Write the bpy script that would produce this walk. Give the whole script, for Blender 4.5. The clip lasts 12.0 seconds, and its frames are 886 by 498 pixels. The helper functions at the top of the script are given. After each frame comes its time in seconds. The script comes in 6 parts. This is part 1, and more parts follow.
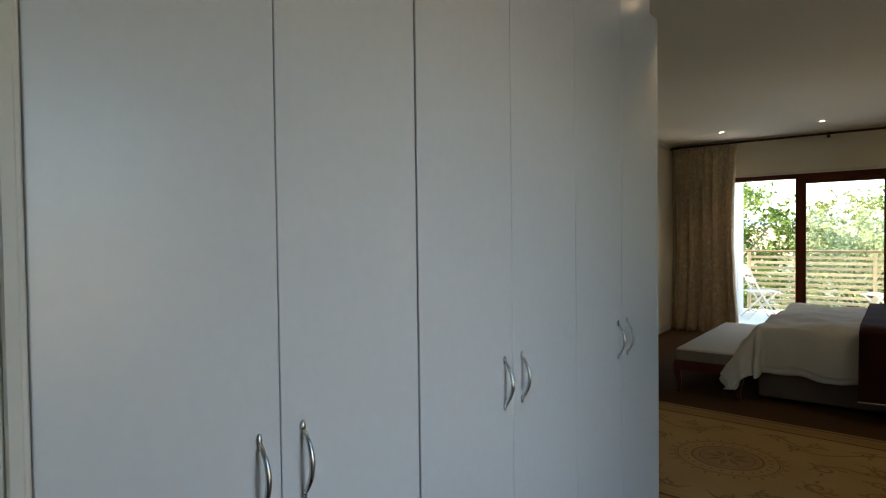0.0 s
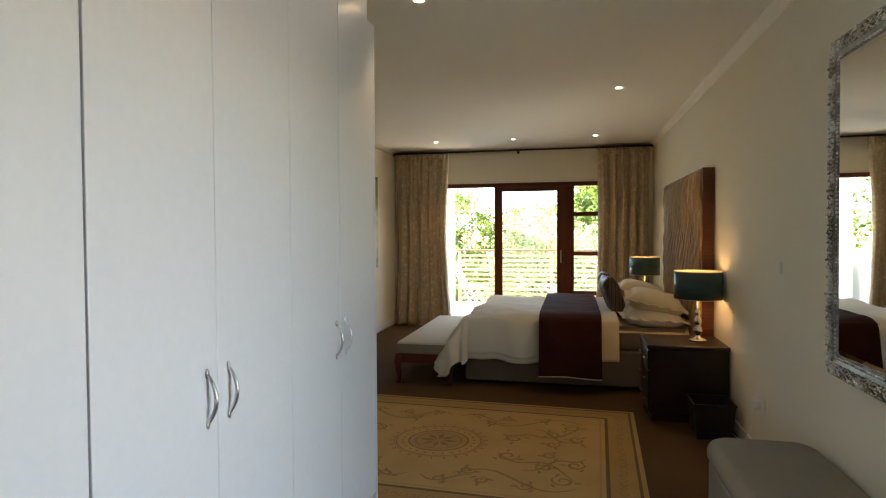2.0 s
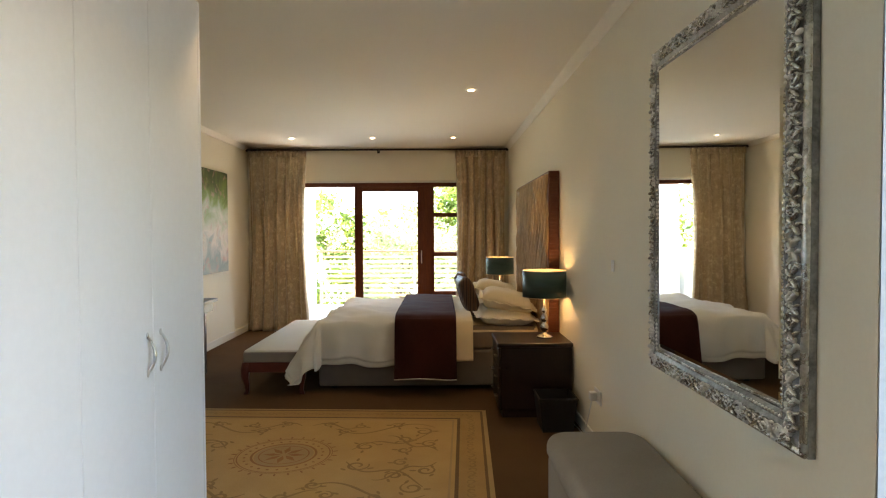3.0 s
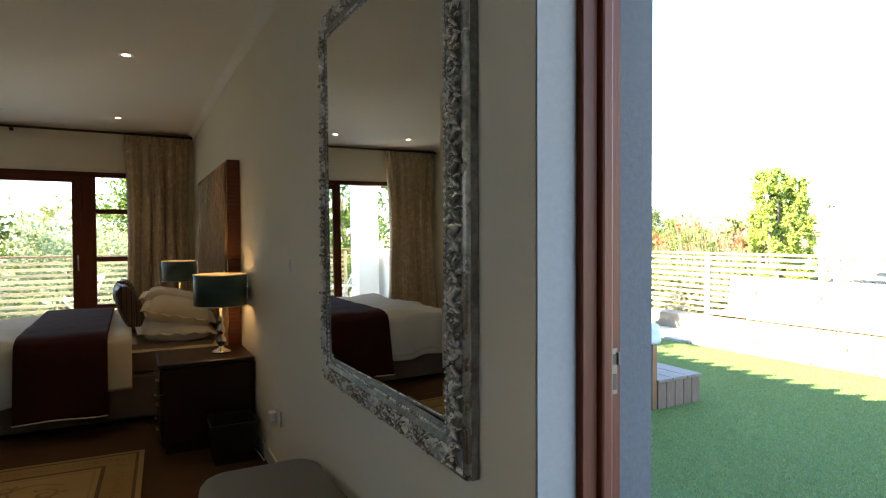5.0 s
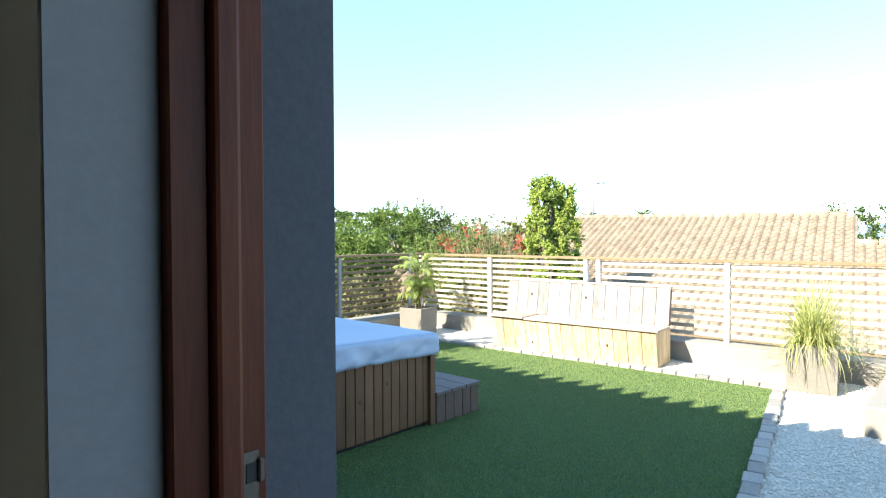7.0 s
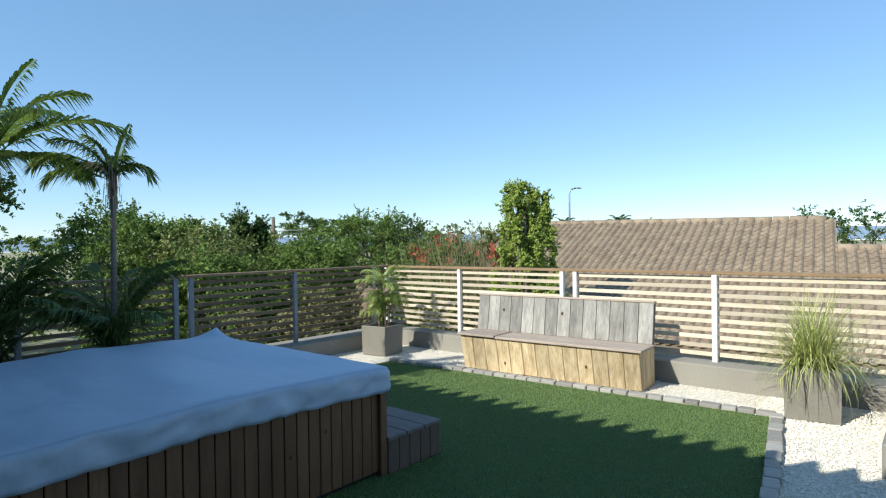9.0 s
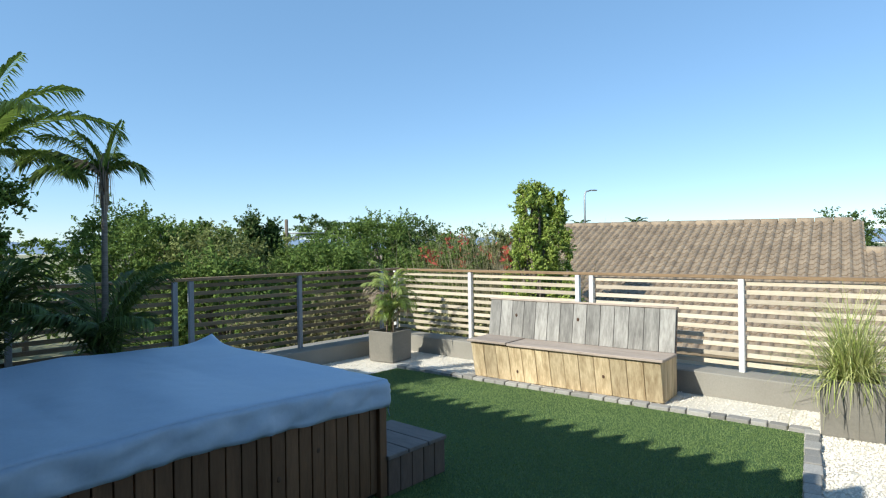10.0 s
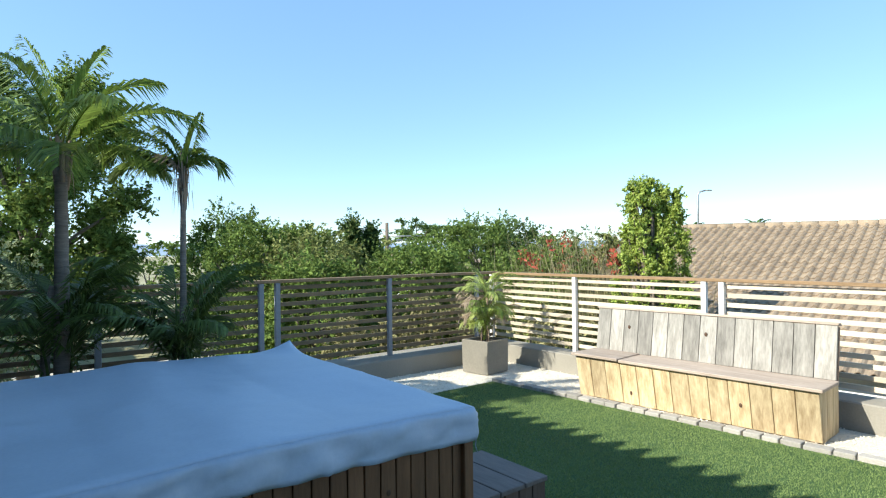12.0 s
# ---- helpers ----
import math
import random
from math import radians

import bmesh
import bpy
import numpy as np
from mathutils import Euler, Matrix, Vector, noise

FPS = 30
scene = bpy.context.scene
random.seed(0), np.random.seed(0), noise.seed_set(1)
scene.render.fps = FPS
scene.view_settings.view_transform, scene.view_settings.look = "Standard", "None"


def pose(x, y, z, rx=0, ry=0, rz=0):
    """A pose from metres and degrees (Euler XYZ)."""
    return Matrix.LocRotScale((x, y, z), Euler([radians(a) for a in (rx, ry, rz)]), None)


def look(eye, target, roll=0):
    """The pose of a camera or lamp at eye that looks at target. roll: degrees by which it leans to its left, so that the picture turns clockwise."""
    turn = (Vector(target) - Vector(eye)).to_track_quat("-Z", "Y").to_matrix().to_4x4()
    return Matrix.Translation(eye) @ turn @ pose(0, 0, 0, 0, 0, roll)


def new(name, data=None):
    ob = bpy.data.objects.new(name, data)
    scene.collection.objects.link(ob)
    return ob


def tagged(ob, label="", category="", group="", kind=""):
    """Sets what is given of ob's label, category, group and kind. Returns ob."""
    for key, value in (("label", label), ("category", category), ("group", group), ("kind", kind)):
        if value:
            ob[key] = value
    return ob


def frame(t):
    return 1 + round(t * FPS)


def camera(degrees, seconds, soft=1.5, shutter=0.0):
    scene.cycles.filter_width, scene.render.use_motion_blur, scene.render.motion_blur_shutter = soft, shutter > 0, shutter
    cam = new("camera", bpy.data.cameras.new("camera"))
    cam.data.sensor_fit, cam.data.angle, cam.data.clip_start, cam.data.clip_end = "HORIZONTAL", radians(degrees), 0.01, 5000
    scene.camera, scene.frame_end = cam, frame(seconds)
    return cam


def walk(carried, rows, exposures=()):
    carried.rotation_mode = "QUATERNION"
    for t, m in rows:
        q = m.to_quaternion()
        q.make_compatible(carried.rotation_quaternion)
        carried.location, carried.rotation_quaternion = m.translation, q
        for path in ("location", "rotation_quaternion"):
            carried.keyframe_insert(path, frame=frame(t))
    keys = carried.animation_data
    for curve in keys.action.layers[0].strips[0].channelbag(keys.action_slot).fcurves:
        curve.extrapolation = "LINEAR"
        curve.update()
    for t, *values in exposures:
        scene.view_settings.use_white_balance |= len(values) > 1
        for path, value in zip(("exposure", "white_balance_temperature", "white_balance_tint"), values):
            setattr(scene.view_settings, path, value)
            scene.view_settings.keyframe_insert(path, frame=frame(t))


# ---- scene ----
cam = camera(74.6, 12.0, 1.15)
PATH = [
    (0.0, pose(-0.117, -0.208, 1.431, 88.63, 0.72, 38.40)),
    (0.5, pose(-0.114, -0.196, 1.435, 88.50, 0.43, 32.03)),
    (1.0, pose(-0.135, -0.192, 1.439, 88.53, 0.54, 25.54)),
    (1.5, pose(-0.137, -0.173, 1.436, 88.45, 0.40, 18.84)),
    (2.0, pose(-0.094, -0.115, 1.429, 88.41, 0.29, 12.47)),
    (2.5, pose(-0.035, -0.039, 1.435, 88.42, 0.29, 6.18)),
    (3.0, pose(0.020, 0.034, 1.425, 88.44, 0.26, -0.35)),
    (3.5, pose(0.079, 0.132, 1.416, 88.48, 0.26, -8.00)),
    (5.5, pose(0.448, 0.530, 1.375, 88.77, 0.24, -33.58)),
    (6.0, pose(0.581, 0.617, 1.386, 88.83, 0.23, -38.71)),
    (6.5, pose(0.713, 0.697, 1.377, 88.85, 0.25, -44.07)),
    (7.0, pose(0.907, 0.759, 1.378, 88.91, 0.21, -47.42)),
    (9.0, pose(1.546, 1.090, 1.448, 89.50, 0.85, -49.59)),
    (9.5, pose(1.706, 1.178, 1.449, 89.67, 0.83, -49.34)),
    (10.0, pose(1.834, 1.256, 1.440, 89.79, 0.82, -48.17)),
    (10.5, pose(1.946, 1.367, 1.429, 89.94, 0.84, -45.78)),
    (11.0, pose(2.081, 1.491, 1.414, 90.05, 0.73, -42.91)),
    (11.5, pose(2.222, 1.604, 1.407, 90.15, 0.71, -40.72)),
    (12.0, pose(2.343, 1.714, 1.410, 90.29, 0.61, -38.34)),
]
EXPOSURES = [(0.0, 2.86, 7400, 10), (0.5, 2.76, 7400, 10), (1.5, 2.88, 7500, 11), (2.0, 3.92, 8000, 13), (2.5, 4.45, 8100, 13), (3.7, 4.2, 8300, 18), (5.3, 3.0, 7100, 12), (6.3, 2.4, 6800, 10),
             (7.1, 1.6, 6500, 8), (8.8, 0.42, 6080, 5), (9.5, 0.27, 6050, 5), (10.5, 0.52, 6150, 5), (12.0, 0.87, 6350, 5)]
walk(cam, PATH, EXPOSURES)

# ---- light ----
SUN_DIR = Vector((0.78, -0.18, -0.54)).normalized()
world = bpy.data.worlds.new("sky")
scene.world = world
world.use_nodes = True
wn = world.node_tree
sky = wn.nodes.new("ShaderNodeTexSky")
sky.sky_type = "NISHITA"
sky.sun_disc = False
sky.sun_elevation = math.asin(-SUN_DIR.z)
sky.sun_rotation = math.atan2(-SUN_DIR.x, -SUN_DIR.y)
sky.altitude, sky.air_density, sky.dust_density, sky.ozone_density = 900, 1.0, 0.0, 1.8
haze = wn.nodes.new("ShaderNodeMixRGB")
haze.inputs[0].default_value = 0.45
haze.inputs[2].default_value = (1.3, 2.5, 4.1, 1)
wn.links.new(sky.outputs[0], haze.inputs[1])
wn.links.new(haze.outputs[0], wn.nodes["Background"].inputs[0])
wn.nodes["Background"].inputs[1].default_value = 0.15
sun = new("sun", bpy.data.lights.new("sun", "SUN"))
sun.data.energy, sun.data.angle, sun.data.color = 5.0, radians(0.5), (1.0, 0.93, 0.81)
sun.matrix_world = look((0, 0, 30), Vector((0, 0, 30)) + SUN_DIR)


# ---- materials ----
def tree_of(name):
    m = bpy.data.materials.new(name)
    m.use_nodes = True
    return m, m.node_tree, m.node_tree.nodes["Principled BSDF"]


def node(nt, kind, **values):
    n = nt.nodes.new("ShaderNode" + kind)
    for key, value in values.items():
        if key in n.inputs:
            n.inputs[key].default_value = value
    return n


def ramp(nt, source, stops):
    r = nt.nodes.new("ShaderNodeValToRGB")
    while len(r.color_ramp.elements) < len(stops):
        r.color_ramp.elements.new(0.5)
    for e, (p, c) in zip(r.color_ramp.elements, stops):
        e.position, e.color = p, (*c, 1)
    nt.links.new(source, r.inputs[0])
    return r.outputs[0]


def mix(nt, kind, fac, a, b):
    n = nt.nodes.new("ShaderNodeMixRGB")
    n.blend_type = kind
    for i, v in enumerate((fac, a, b)):
        if hasattr(v, "is_output"):
            nt.links.new(v, n.inputs[i])
        else:
            n.inputs[i].default_value = v if i == 0 else (*v, 1)
    return n.outputs[0]


def surface(name, dark, light, rough=0.6, grain=40, stain=2.5, bump=0.1, metal=0.0, stretch=(1, 1, 1), vary=0.0,
            spec=0.5, sheen=0.0, island=False, bump_grain=None, through_light=0.0):
    """A paint, cloth, stone or wood: two noises (grain and stains) between two colours, with fine relief."""
    m, nt, bsdf = tree_of(name)
    co = nt.nodes.new("ShaderNodeTexCoord")
    mp = nt.nodes.new("ShaderNodeMapping")
    mp.inputs["Scale"].default_value = stretch
    nt.links.new(co.outputs["Object"], mp.inputs[0])
    info = nt.nodes.new("ShaderNodeObjectInfo")
    geo = nt.nodes.new("ShaderNodeNewGeometry")
    pick = geo.outputs["Random Per Island"] if island else info.outputs["Random"]
    shift = nt.nodes.new("ShaderNodeVectorMath")
    shift.operation = "ADD"
    nt.links.new(mp.outputs[0], shift.inputs[0])
    if vary:
        away = nt.nodes.new("ShaderNodeVectorMath")
        away.operation = "SCALE"
        away.inputs[0].default_value = (31.0, 17.0, 11.0)
        nt.links.new(pick, away.inputs["Scale"])
        nt.links.new(away.outputs[0], shift.inputs[1])
    fine = node(nt, "TexNoise", Scale=grain, Detail=6.0, Roughness=0.65)
    wide = node(nt, "TexNoise", Scale=stain, Detail=4.0, Roughness=0.55)
    for n in (fine, wide):
        nt.links.new(shift.outputs[0], n.inputs["Vector"])
    blend = mix(nt, "MIX", 0.5, fine.outputs[0], wide.outputs[0])
    colour = ramp(nt, blend, [(0.32, dark), (0.68, light)])
    if vary:
        colour = mix(nt, "MULTIPLY", 1.0, colour, ramp(nt, pick, [(0.0, (1 - vary,) * 3), (1.0, (1 + vary * 0.5,) * 3)]))
    nt.links.new(colour, bsdf.inputs["Base Color"])
    rr = nt.nodes.new("ShaderNodeMapRange")
    rr.inputs["To Min"].default_value, rr.inputs["To Max"].default_value = max(rough - 0.08, 0.02), min(rough + 0.1, 1)
    nt.links.new(wide.outputs[0], rr.inputs[0])
    nt.links.new(rr.outputs[0], bsdf.inputs["Roughness"])
    bsdf.inputs["Metallic"].default_value = metal
    bsdf.inputs["Specular IOR Level"].default_value = spec
    bsdf.inputs["Sheen Weight"].default_value = sheen
    bsdf.inputs["Transmission Weight"].default_value = 0.0
    if bump:
        b = nt.nodes.new("ShaderNodeBump")
        b.inputs["Strength"].default_value, b.inputs["Distance"].default_value = bump, 0.01
        source = fine
        if bump_grain:
            source = node(nt, "TexNoise", Scale=bump_grain, Detail=4.0)
            nt.links.new(shift.outputs[0], source.inputs["Vector"])
        nt.links.new(source.outputs[0], b.inputs["Height"])
        nt.links.new(b.outputs[0], bsdf.inputs["Normal"])
    if through_light:
        tl = nt.nodes.new("ShaderNodeBsdfTranslucent")
        nt.links.new(colour, tl.inputs[0])
        ms = nt.nodes.new("ShaderNodeMixShader")
        ms.inputs[0].default_value = through_light
        out = nt.nodes["Material Output"]
        nt.links.new(bsdf.outputs[0], ms.inputs[1])
        nt.links.new(tl.outputs[0], ms.inputs[2])
        nt.links.new(ms.outputs[0], out.inputs[0])
    return m


def glow(name, colour, strength):
    m, nt, bsdf = tree_of(name)
    bsdf.inputs["Emission Color"].default_value = (*colour, 1)
    bsdf.inputs["Emission Strength"].default_value = strength
    return m


M = {}
M["wall"] = surface("cream_plaster", (0.80, 0.735, 0.59), (0.84, 0.775, 0.63), 0.75, 60, 1.2, 0.06)
M["ceiling"] = surface("ceiling_paint", (0.86, 0.82, 0.73), (0.89, 0.85, 0.76), 0.8, 50, 1.0, 0.04)
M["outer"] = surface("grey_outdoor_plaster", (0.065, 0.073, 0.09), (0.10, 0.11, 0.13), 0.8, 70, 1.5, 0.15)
M["reveal"] = surface("shade_grey_plaster", (0.25, 0.255, 0.27), (0.31, 0.315, 0.33), 0.8, 60, 1.5, 0.06)
M["white_plaster"] = surface("white_outdoor_plaster", (0.70, 0.69, 0.66), (0.78, 0.77, 0.74), 0.8, 60, 1.5, 0.12)
M["carpet"] = surface("brown_carpet", (0.078, 0.039, 0.018), (0.138, 0.075, 0.036), 0.95, 260, 1.6, 0.6, spec=0.1)
M["wardrobe"] = surface("white_melamine", (0.68, 0.695, 0.72), (0.73, 0.745, 0.77), 0.30, 30, 1.1, 0.015)
M["steel"] = surface("brushed_steel", (0.50, 0.50, 0.50), (0.62, 0.62, 0.61), 0.28, 120, 6, 0.03, metal=1.0, stretch=(1, 1, 0.1))
M["silver"] = surface("antique_silver_leaf", (0.34, 0.325, 0.29), (0.94, 0.92, 0.87), 0.26, 70, 14, 0.25, metal=0.8)
M["silver_frame"] = surface("antique_silver_moulding", (0.11, 0.108, 0.102), (0.44, 0.43, 0.42), 0.38, 60, 9, 0.3, metal=0.6)
M["silver_dark"] = surface("tarnished_silver", (0.08, 0.077, 0.07), (0.30, 0.29, 0.275), 0.45, 70, 14, 0.3, metal=0.4)
M["skirting"] = surface("white_satin_paint", (0.70, 0.67, 0.60), (0.76, 0.73, 0.66), 0.45, 40, 2, 0.02)
M["meranti"] = surface("red_brown_hardwood", (0.075, 0.016, 0.007), (0.155, 0.040, 0.015), 0.48, 26, 3, 0.08, stretch=(5, 5, 0.5), spec=0.25)
M["meranti_h"] = surface("red_brown_hardwood_rail", (0.075, 0.016, 0.007), (0.155, 0.040, 0.015), 0.48, 26, 3, 0.08, stretch=(0.5, 5, 5), spec=0.25)
M["bench_wood"] = surface("cherry_stained_wood", (0.070, 0.010, 0.007), (0.13, 0.020, 0.012), 0.32, 22, 3, 0.05, stretch=(4, 0.6, 4))
M["dark_wood"] = surface("dark_mahogany", (0.014, 0.006, 0.005), (0.032, 0.012, 0.009), 0.3, 24, 3, 0.04, stretch=(4, 0.6, 4))
M["carved"] = surface("carved_golden_wood", (0.27, 0.16, 0.07), (0.54, 0.36, 0.19), 0.5, 30, 5, 0.2, stretch=(4, 4, 0.7))
M["headboard_side"] = surface("ribbed_mahogany", (0.10, 0.026, 0.014), (0.19, 0.055, 0.026), 0.4, 24, 4, 0.1)
M["duvet"] = surface("white_cotton", (0.68, 0.64, 0.56), (0.77, 0.74, 0.67), 0.85, 180, 3, 0.12, sheen=0.25)
M["sheet"] = surface("cream_cotton", (0.66, 0.55, 0.36), (0.75, 0.65, 0.46), 0.85, 180, 3, 0.12, sheen=0.25)
M["throw"] = surface("chocolate_velvet", (0.034, 0.009, 0.008), (0.064, 0.018, 0.015), 0.9, 120, 4, 0.15, sheen=0.03, spec=0.1)
M["valance"] = surface("taupe_linen", (0.15, 0.115, 0.09), (0.21, 0.165, 0.13), 0.9, 200, 4, 0.2, sheen=0.2)
M["bench_cloth"] = surface("pale_cream_cloth", (0.60, 0.56, 0.48), (0.68, 0.64, 0.56), 0.85, 220, 4, 0.12, sheen=0.2)
M["bench_band"] = surface("taupe_cloth_band", (0.20, 0.165, 0.125), (0.27, 0.22, 0.17), 0.9, 200, 4, 0.15)
M["ottoman"] = surface("grey_beige_suede", (0.20, 0.170, 0.130), (0.27, 0.235, 0.185), 0.9, 160, 3, 0.12, sheen=0.08)
M["teal"] = surface("teal_silk_shade", (0.022, 0.065, 0.070), (0.042, 0.11, 0.115), 0.42, 90, 6, 0.12, stretch=(1, 1, 6))
M["gold_lining"] = surface("pale_shade_lining", (0.70, 0.60, 0.42), (0.78, 0.68, 0.50), 0.5, 60, 4, 0.02)
M["chrome"] = surface("polished_nickel", (0.62, 0.60, 0.56), (0.72, 0.70, 0.66), 0.12, 20, 6, 0.0, metal=1.0)
M["white_plastic"] = surface("white_plastic", (0.74, 0.73, 0.70), (0.79, 0.78, 0.75), 0.35, 60, 4, 0.01)
M["black_plastic"] = surface("black_plastic", (0.010, 0.010, 0.011), (0.018, 0.018, 0.02), 0.42, 80, 4, 0.04)
M["bulb"] = glow("warm_bulb", (1.0, 0.66, 0.32), 3.5)
M["downlight"] = glow("warm_downlight", (1.0, 0.80, 0.55), 4.0)
M["turf_base"] = surface("turf_backing", (0.030, 0.070, 0.016), (0.052, 0.105, 0.028), 0.9, 90, 1.4, 0.4)
M["turf"] = surface("artificial_grass", (0.145, 0.225, 0.060), (0.305, 0.385, 0.122), 0.6, 60, 1.3, 0.0, vary=0.14, island=True, through_light=0.2)
M["gravel_base"] = surface("white_grit", (0.62, 0.56, 0.46), (0.80, 0.74, 0.64), 0.9, 160, 3, 0.7)
M["gravel"] = surface("white_gravel", (0.72, 0.65, 0.54), (0.86, 0.80, 0.70), 0.85, 60, 6, 0.2, vary=0.18, island=True)
M["cobble"] = surface("grey_cobble", (0.27, 0.25, 0.22), (0.44, 0.41, 0.37), 0.85, 50, 8, 0.35, vary=0.38)
M["grey_block"] = surface("grey_painted_plaster", (0.23, 0.21, 0.175), (0.30, 0.28, 0.24), 0.85, 60, 2, 0.15)
M["planter"] = surface("grey_cement_planter", (0.17, 0.155, 0.125), (0.24, 0.22, 0.185), 0.8, 50, 3, 0.15)
M["soil"] = surface("dark_soil", (0.02, 0.014, 0.010), (0.05, 0.036, 0.025), 0.95, 80, 6, 0.8)
M["slat"] = surface("pale_pine_slat", (0.52, 0.40, 0.22), (0.70, 0.57, 0.36), 0.65, 16, 3, 0.12, stretch=(6, 0.7, 6), vary=0.22)
M["slat_x"] = surface("weathered_pine_slat", (0.50, 0.41, 0.29), (0.72, 0.62, 0.48), 0.65, 16, 3, 0.12, stretch=(0.7, 6, 6), vary=0.25)
M["post"] = surface("grey_painted_post", (0.58, 0.575, 0.56), (0.70, 0.69, 0.67), 0.6, 40, 4, 0.08)
M["plank_grey"] = surface("silvered_pine_board", (0.165, 0.153, 0.135), (0.46, 0.435, 0.39), 0.8, 9, 2.6, 0.25, stretch=(6, 6, 0.5), vary=0.34)
M["plank_gold"] = surface("honey_pine_board", (0.29, 0.195, 0.095), (0.74, 0.60, 0.38), 0.65, 9, 2.6, 0.25, stretch=(6, 6, 0.5), vary=0.34)
M["tub_wood"] = surface("cedar_tub_board", (0.105, 0.048, 0.021), (0.21, 0.105, 0.05), 0.5, 14, 2.5, 0.12, stretch=(5, 5, 0.6), vary=0.22)
M["step_wood"] = surface("worn_step_board", (0.085, 0.055, 0.042), (0.17, 0.115, 0.085), 0.65, 14, 3, 0.15, stretch=(5, 5, 0.8), vary=0.2)
M["tread_wood"] = surface("weathered_tread_board", (0.105, 0.088, 0.08), (0.20, 0.17, 0.155), 0.7, 14, 3, 0.15, stretch=(5, 0.7, 5), vary=0.2)
M["vinyl"] = surface("pale_blue_grey_vinyl", (0.36, 0.45, 0.57), (0.44, 0.53, 0.65), 0.42, 50, 1.8, 0.06)
# side fence slats and posts: the unlit face's shade is in the colour
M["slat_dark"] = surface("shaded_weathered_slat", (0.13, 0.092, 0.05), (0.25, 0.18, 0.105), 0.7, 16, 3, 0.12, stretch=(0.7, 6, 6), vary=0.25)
M["post_dark"] = surface("shaded_grey_post", (0.20, 0.215, 0.24), (0.29, 0.30, 0.33), 0.6, 40, 4, 0.08)
M["knot"] = surface("dark_wood_knot", (0.04, 0.02, 0.01), (0.12, 0.06, 0.03), 0.6, 60, 20, 0.1)
M["bark"] = surface("grey_brown_bark", (0.09, 0.07, 0.05), (0.22, 0.18, 0.14), 0.9, 24, 5, 0.6, stretch=(3, 3, 0.6))
M["palm_bark"] = surface("ringed_palm_trunk", (0.13, 0.105, 0.08), (0.30, 0.26, 0.22), 0.85, 20, 4, 0.5, stretch=(0.8, 0.8, 6))
M["husk"] = surface("dry_palm_fibre", (0.22, 0.15, 0.10), (0.44, 0.34, 0.25), 0.85, 40, 6, 0.4, stretch=(4, 4, 0.5))
M["frond"] = surface("palm_leaf", (0.10, 0.17, 0.03), (0.33, 0.43, 0.09), 0.42, 12, 2.5, 0.0, vary=0.4, island=True, through_light=0.45)
# low fronds stand in the house's shade; it is put into this green
M["frond_dark"] = surface("shaded_palm_leaf", (0.06, 0.105, 0.022), (0.17, 0.24, 0.055), 0.5, 12, 2.5, 0.0, vary=0.4, island=True, through_light=0.3)
M["frond_dry"] = surface("dry_palm_leaf", (0.30, 0.22, 0.14), (0.52, 0.42, 0.31), 0.7, 12, 2.5, 0.0, vary=0.4, island=True, through_light=0.2)
M["frond_yellow"] = surface("yellow_green_leaf", (0.25, 0.32, 0.06), (0.50, 0.56, 0.17), 0.45, 12, 3, 0.0, vary=0.4, island=True, through_light=0.35)
M["grass_pale"] = surface("pale_grass_blade", (0.38, 0.42, 0.10), (0.66, 0.64, 0.30), 0.5, 12, 3, 0.0, vary=0.4, island=True, through_light=0.3)
M["leaf"] = surface("mid_green_leaf", (0.105, 0.165, 0.036), (0.26, 0.35, 0.09), 0.75, 8, 0.8, 0.0, vary=0.5, spec=0.15, island=True, through_light=0.35)
M["leaf_dark"] = surface("dark_green_leaf", (0.062, 0.108, 0.03), (0.155, 0.225, 0.065), 0.75, 8, 0.8, 0.0, vary=0.5, spec=0.15, island=True, through_light=0.3)
M["leaf_bright"] = surface("bright_green_leaf", (0.25, 0.35, 0.045), (0.60, 0.68, 0.19), 0.6, 8, 0.8, 0.0, vary=0.5, spec=0.25, island=True, through_light=0.35)
M["leaf_olive"] = surface("olive_leaf", (0.17, 0.20, 0.06), (0.36, 0.38, 0.14), 0.75, 8, 0.8, 0.0, vary=0.5, spec=0.15, island=True, through_light=0.3)
M["reed"] = surface("dry_reed_stem", (0.28, 0.26, 0.12), (0.60, 0.53, 0.32), 0.7, 8, 0.8, 0.0, vary=0.5, spec=0.15, island=True, through_light=0.3)
M["twig"] = surface("dry_olive_twig_leaf", (0.20, 0.19, 0.08), (0.42, 0.38, 0.19), 0.75, 8, 0.8, 0.0, vary=0.5, spec=0.15, island=True, through_light=0.35)
M["flower"] = surface("red_flower", (0.36, 0.06, 0.035), (0.54, 0.12, 0.07), 0.6, 12, 3, 0.0, vary=0.3, island=True, through_light=0.3)
M["tile"] = surface("brown_concrete_tile", (0.20, 0.145, 0.095), (0.40, 0.31, 0.215), 0.85, 24, 1.6, 0.4, vary=0.16)
M["tile_joined"] = surface("brown_concrete_tile_field", (0.20, 0.145, 0.095), (0.40, 0.31, 0.215), 0.85, 24, 1.6, 0.4, vary=0.16, island=True)
M["earth"] = surface("dry_grass_ground", (0.22, 0.20, 0.10), (0.38, 0.35, 0.21), 0.95, 0.8, 0.05, 0.3)
M["paving"] = surface("pale_driveway", (0.42, 0.39, 0.33), (0.54, 0.50, 0.43), 0.9, 10, 0.6, 0.2)
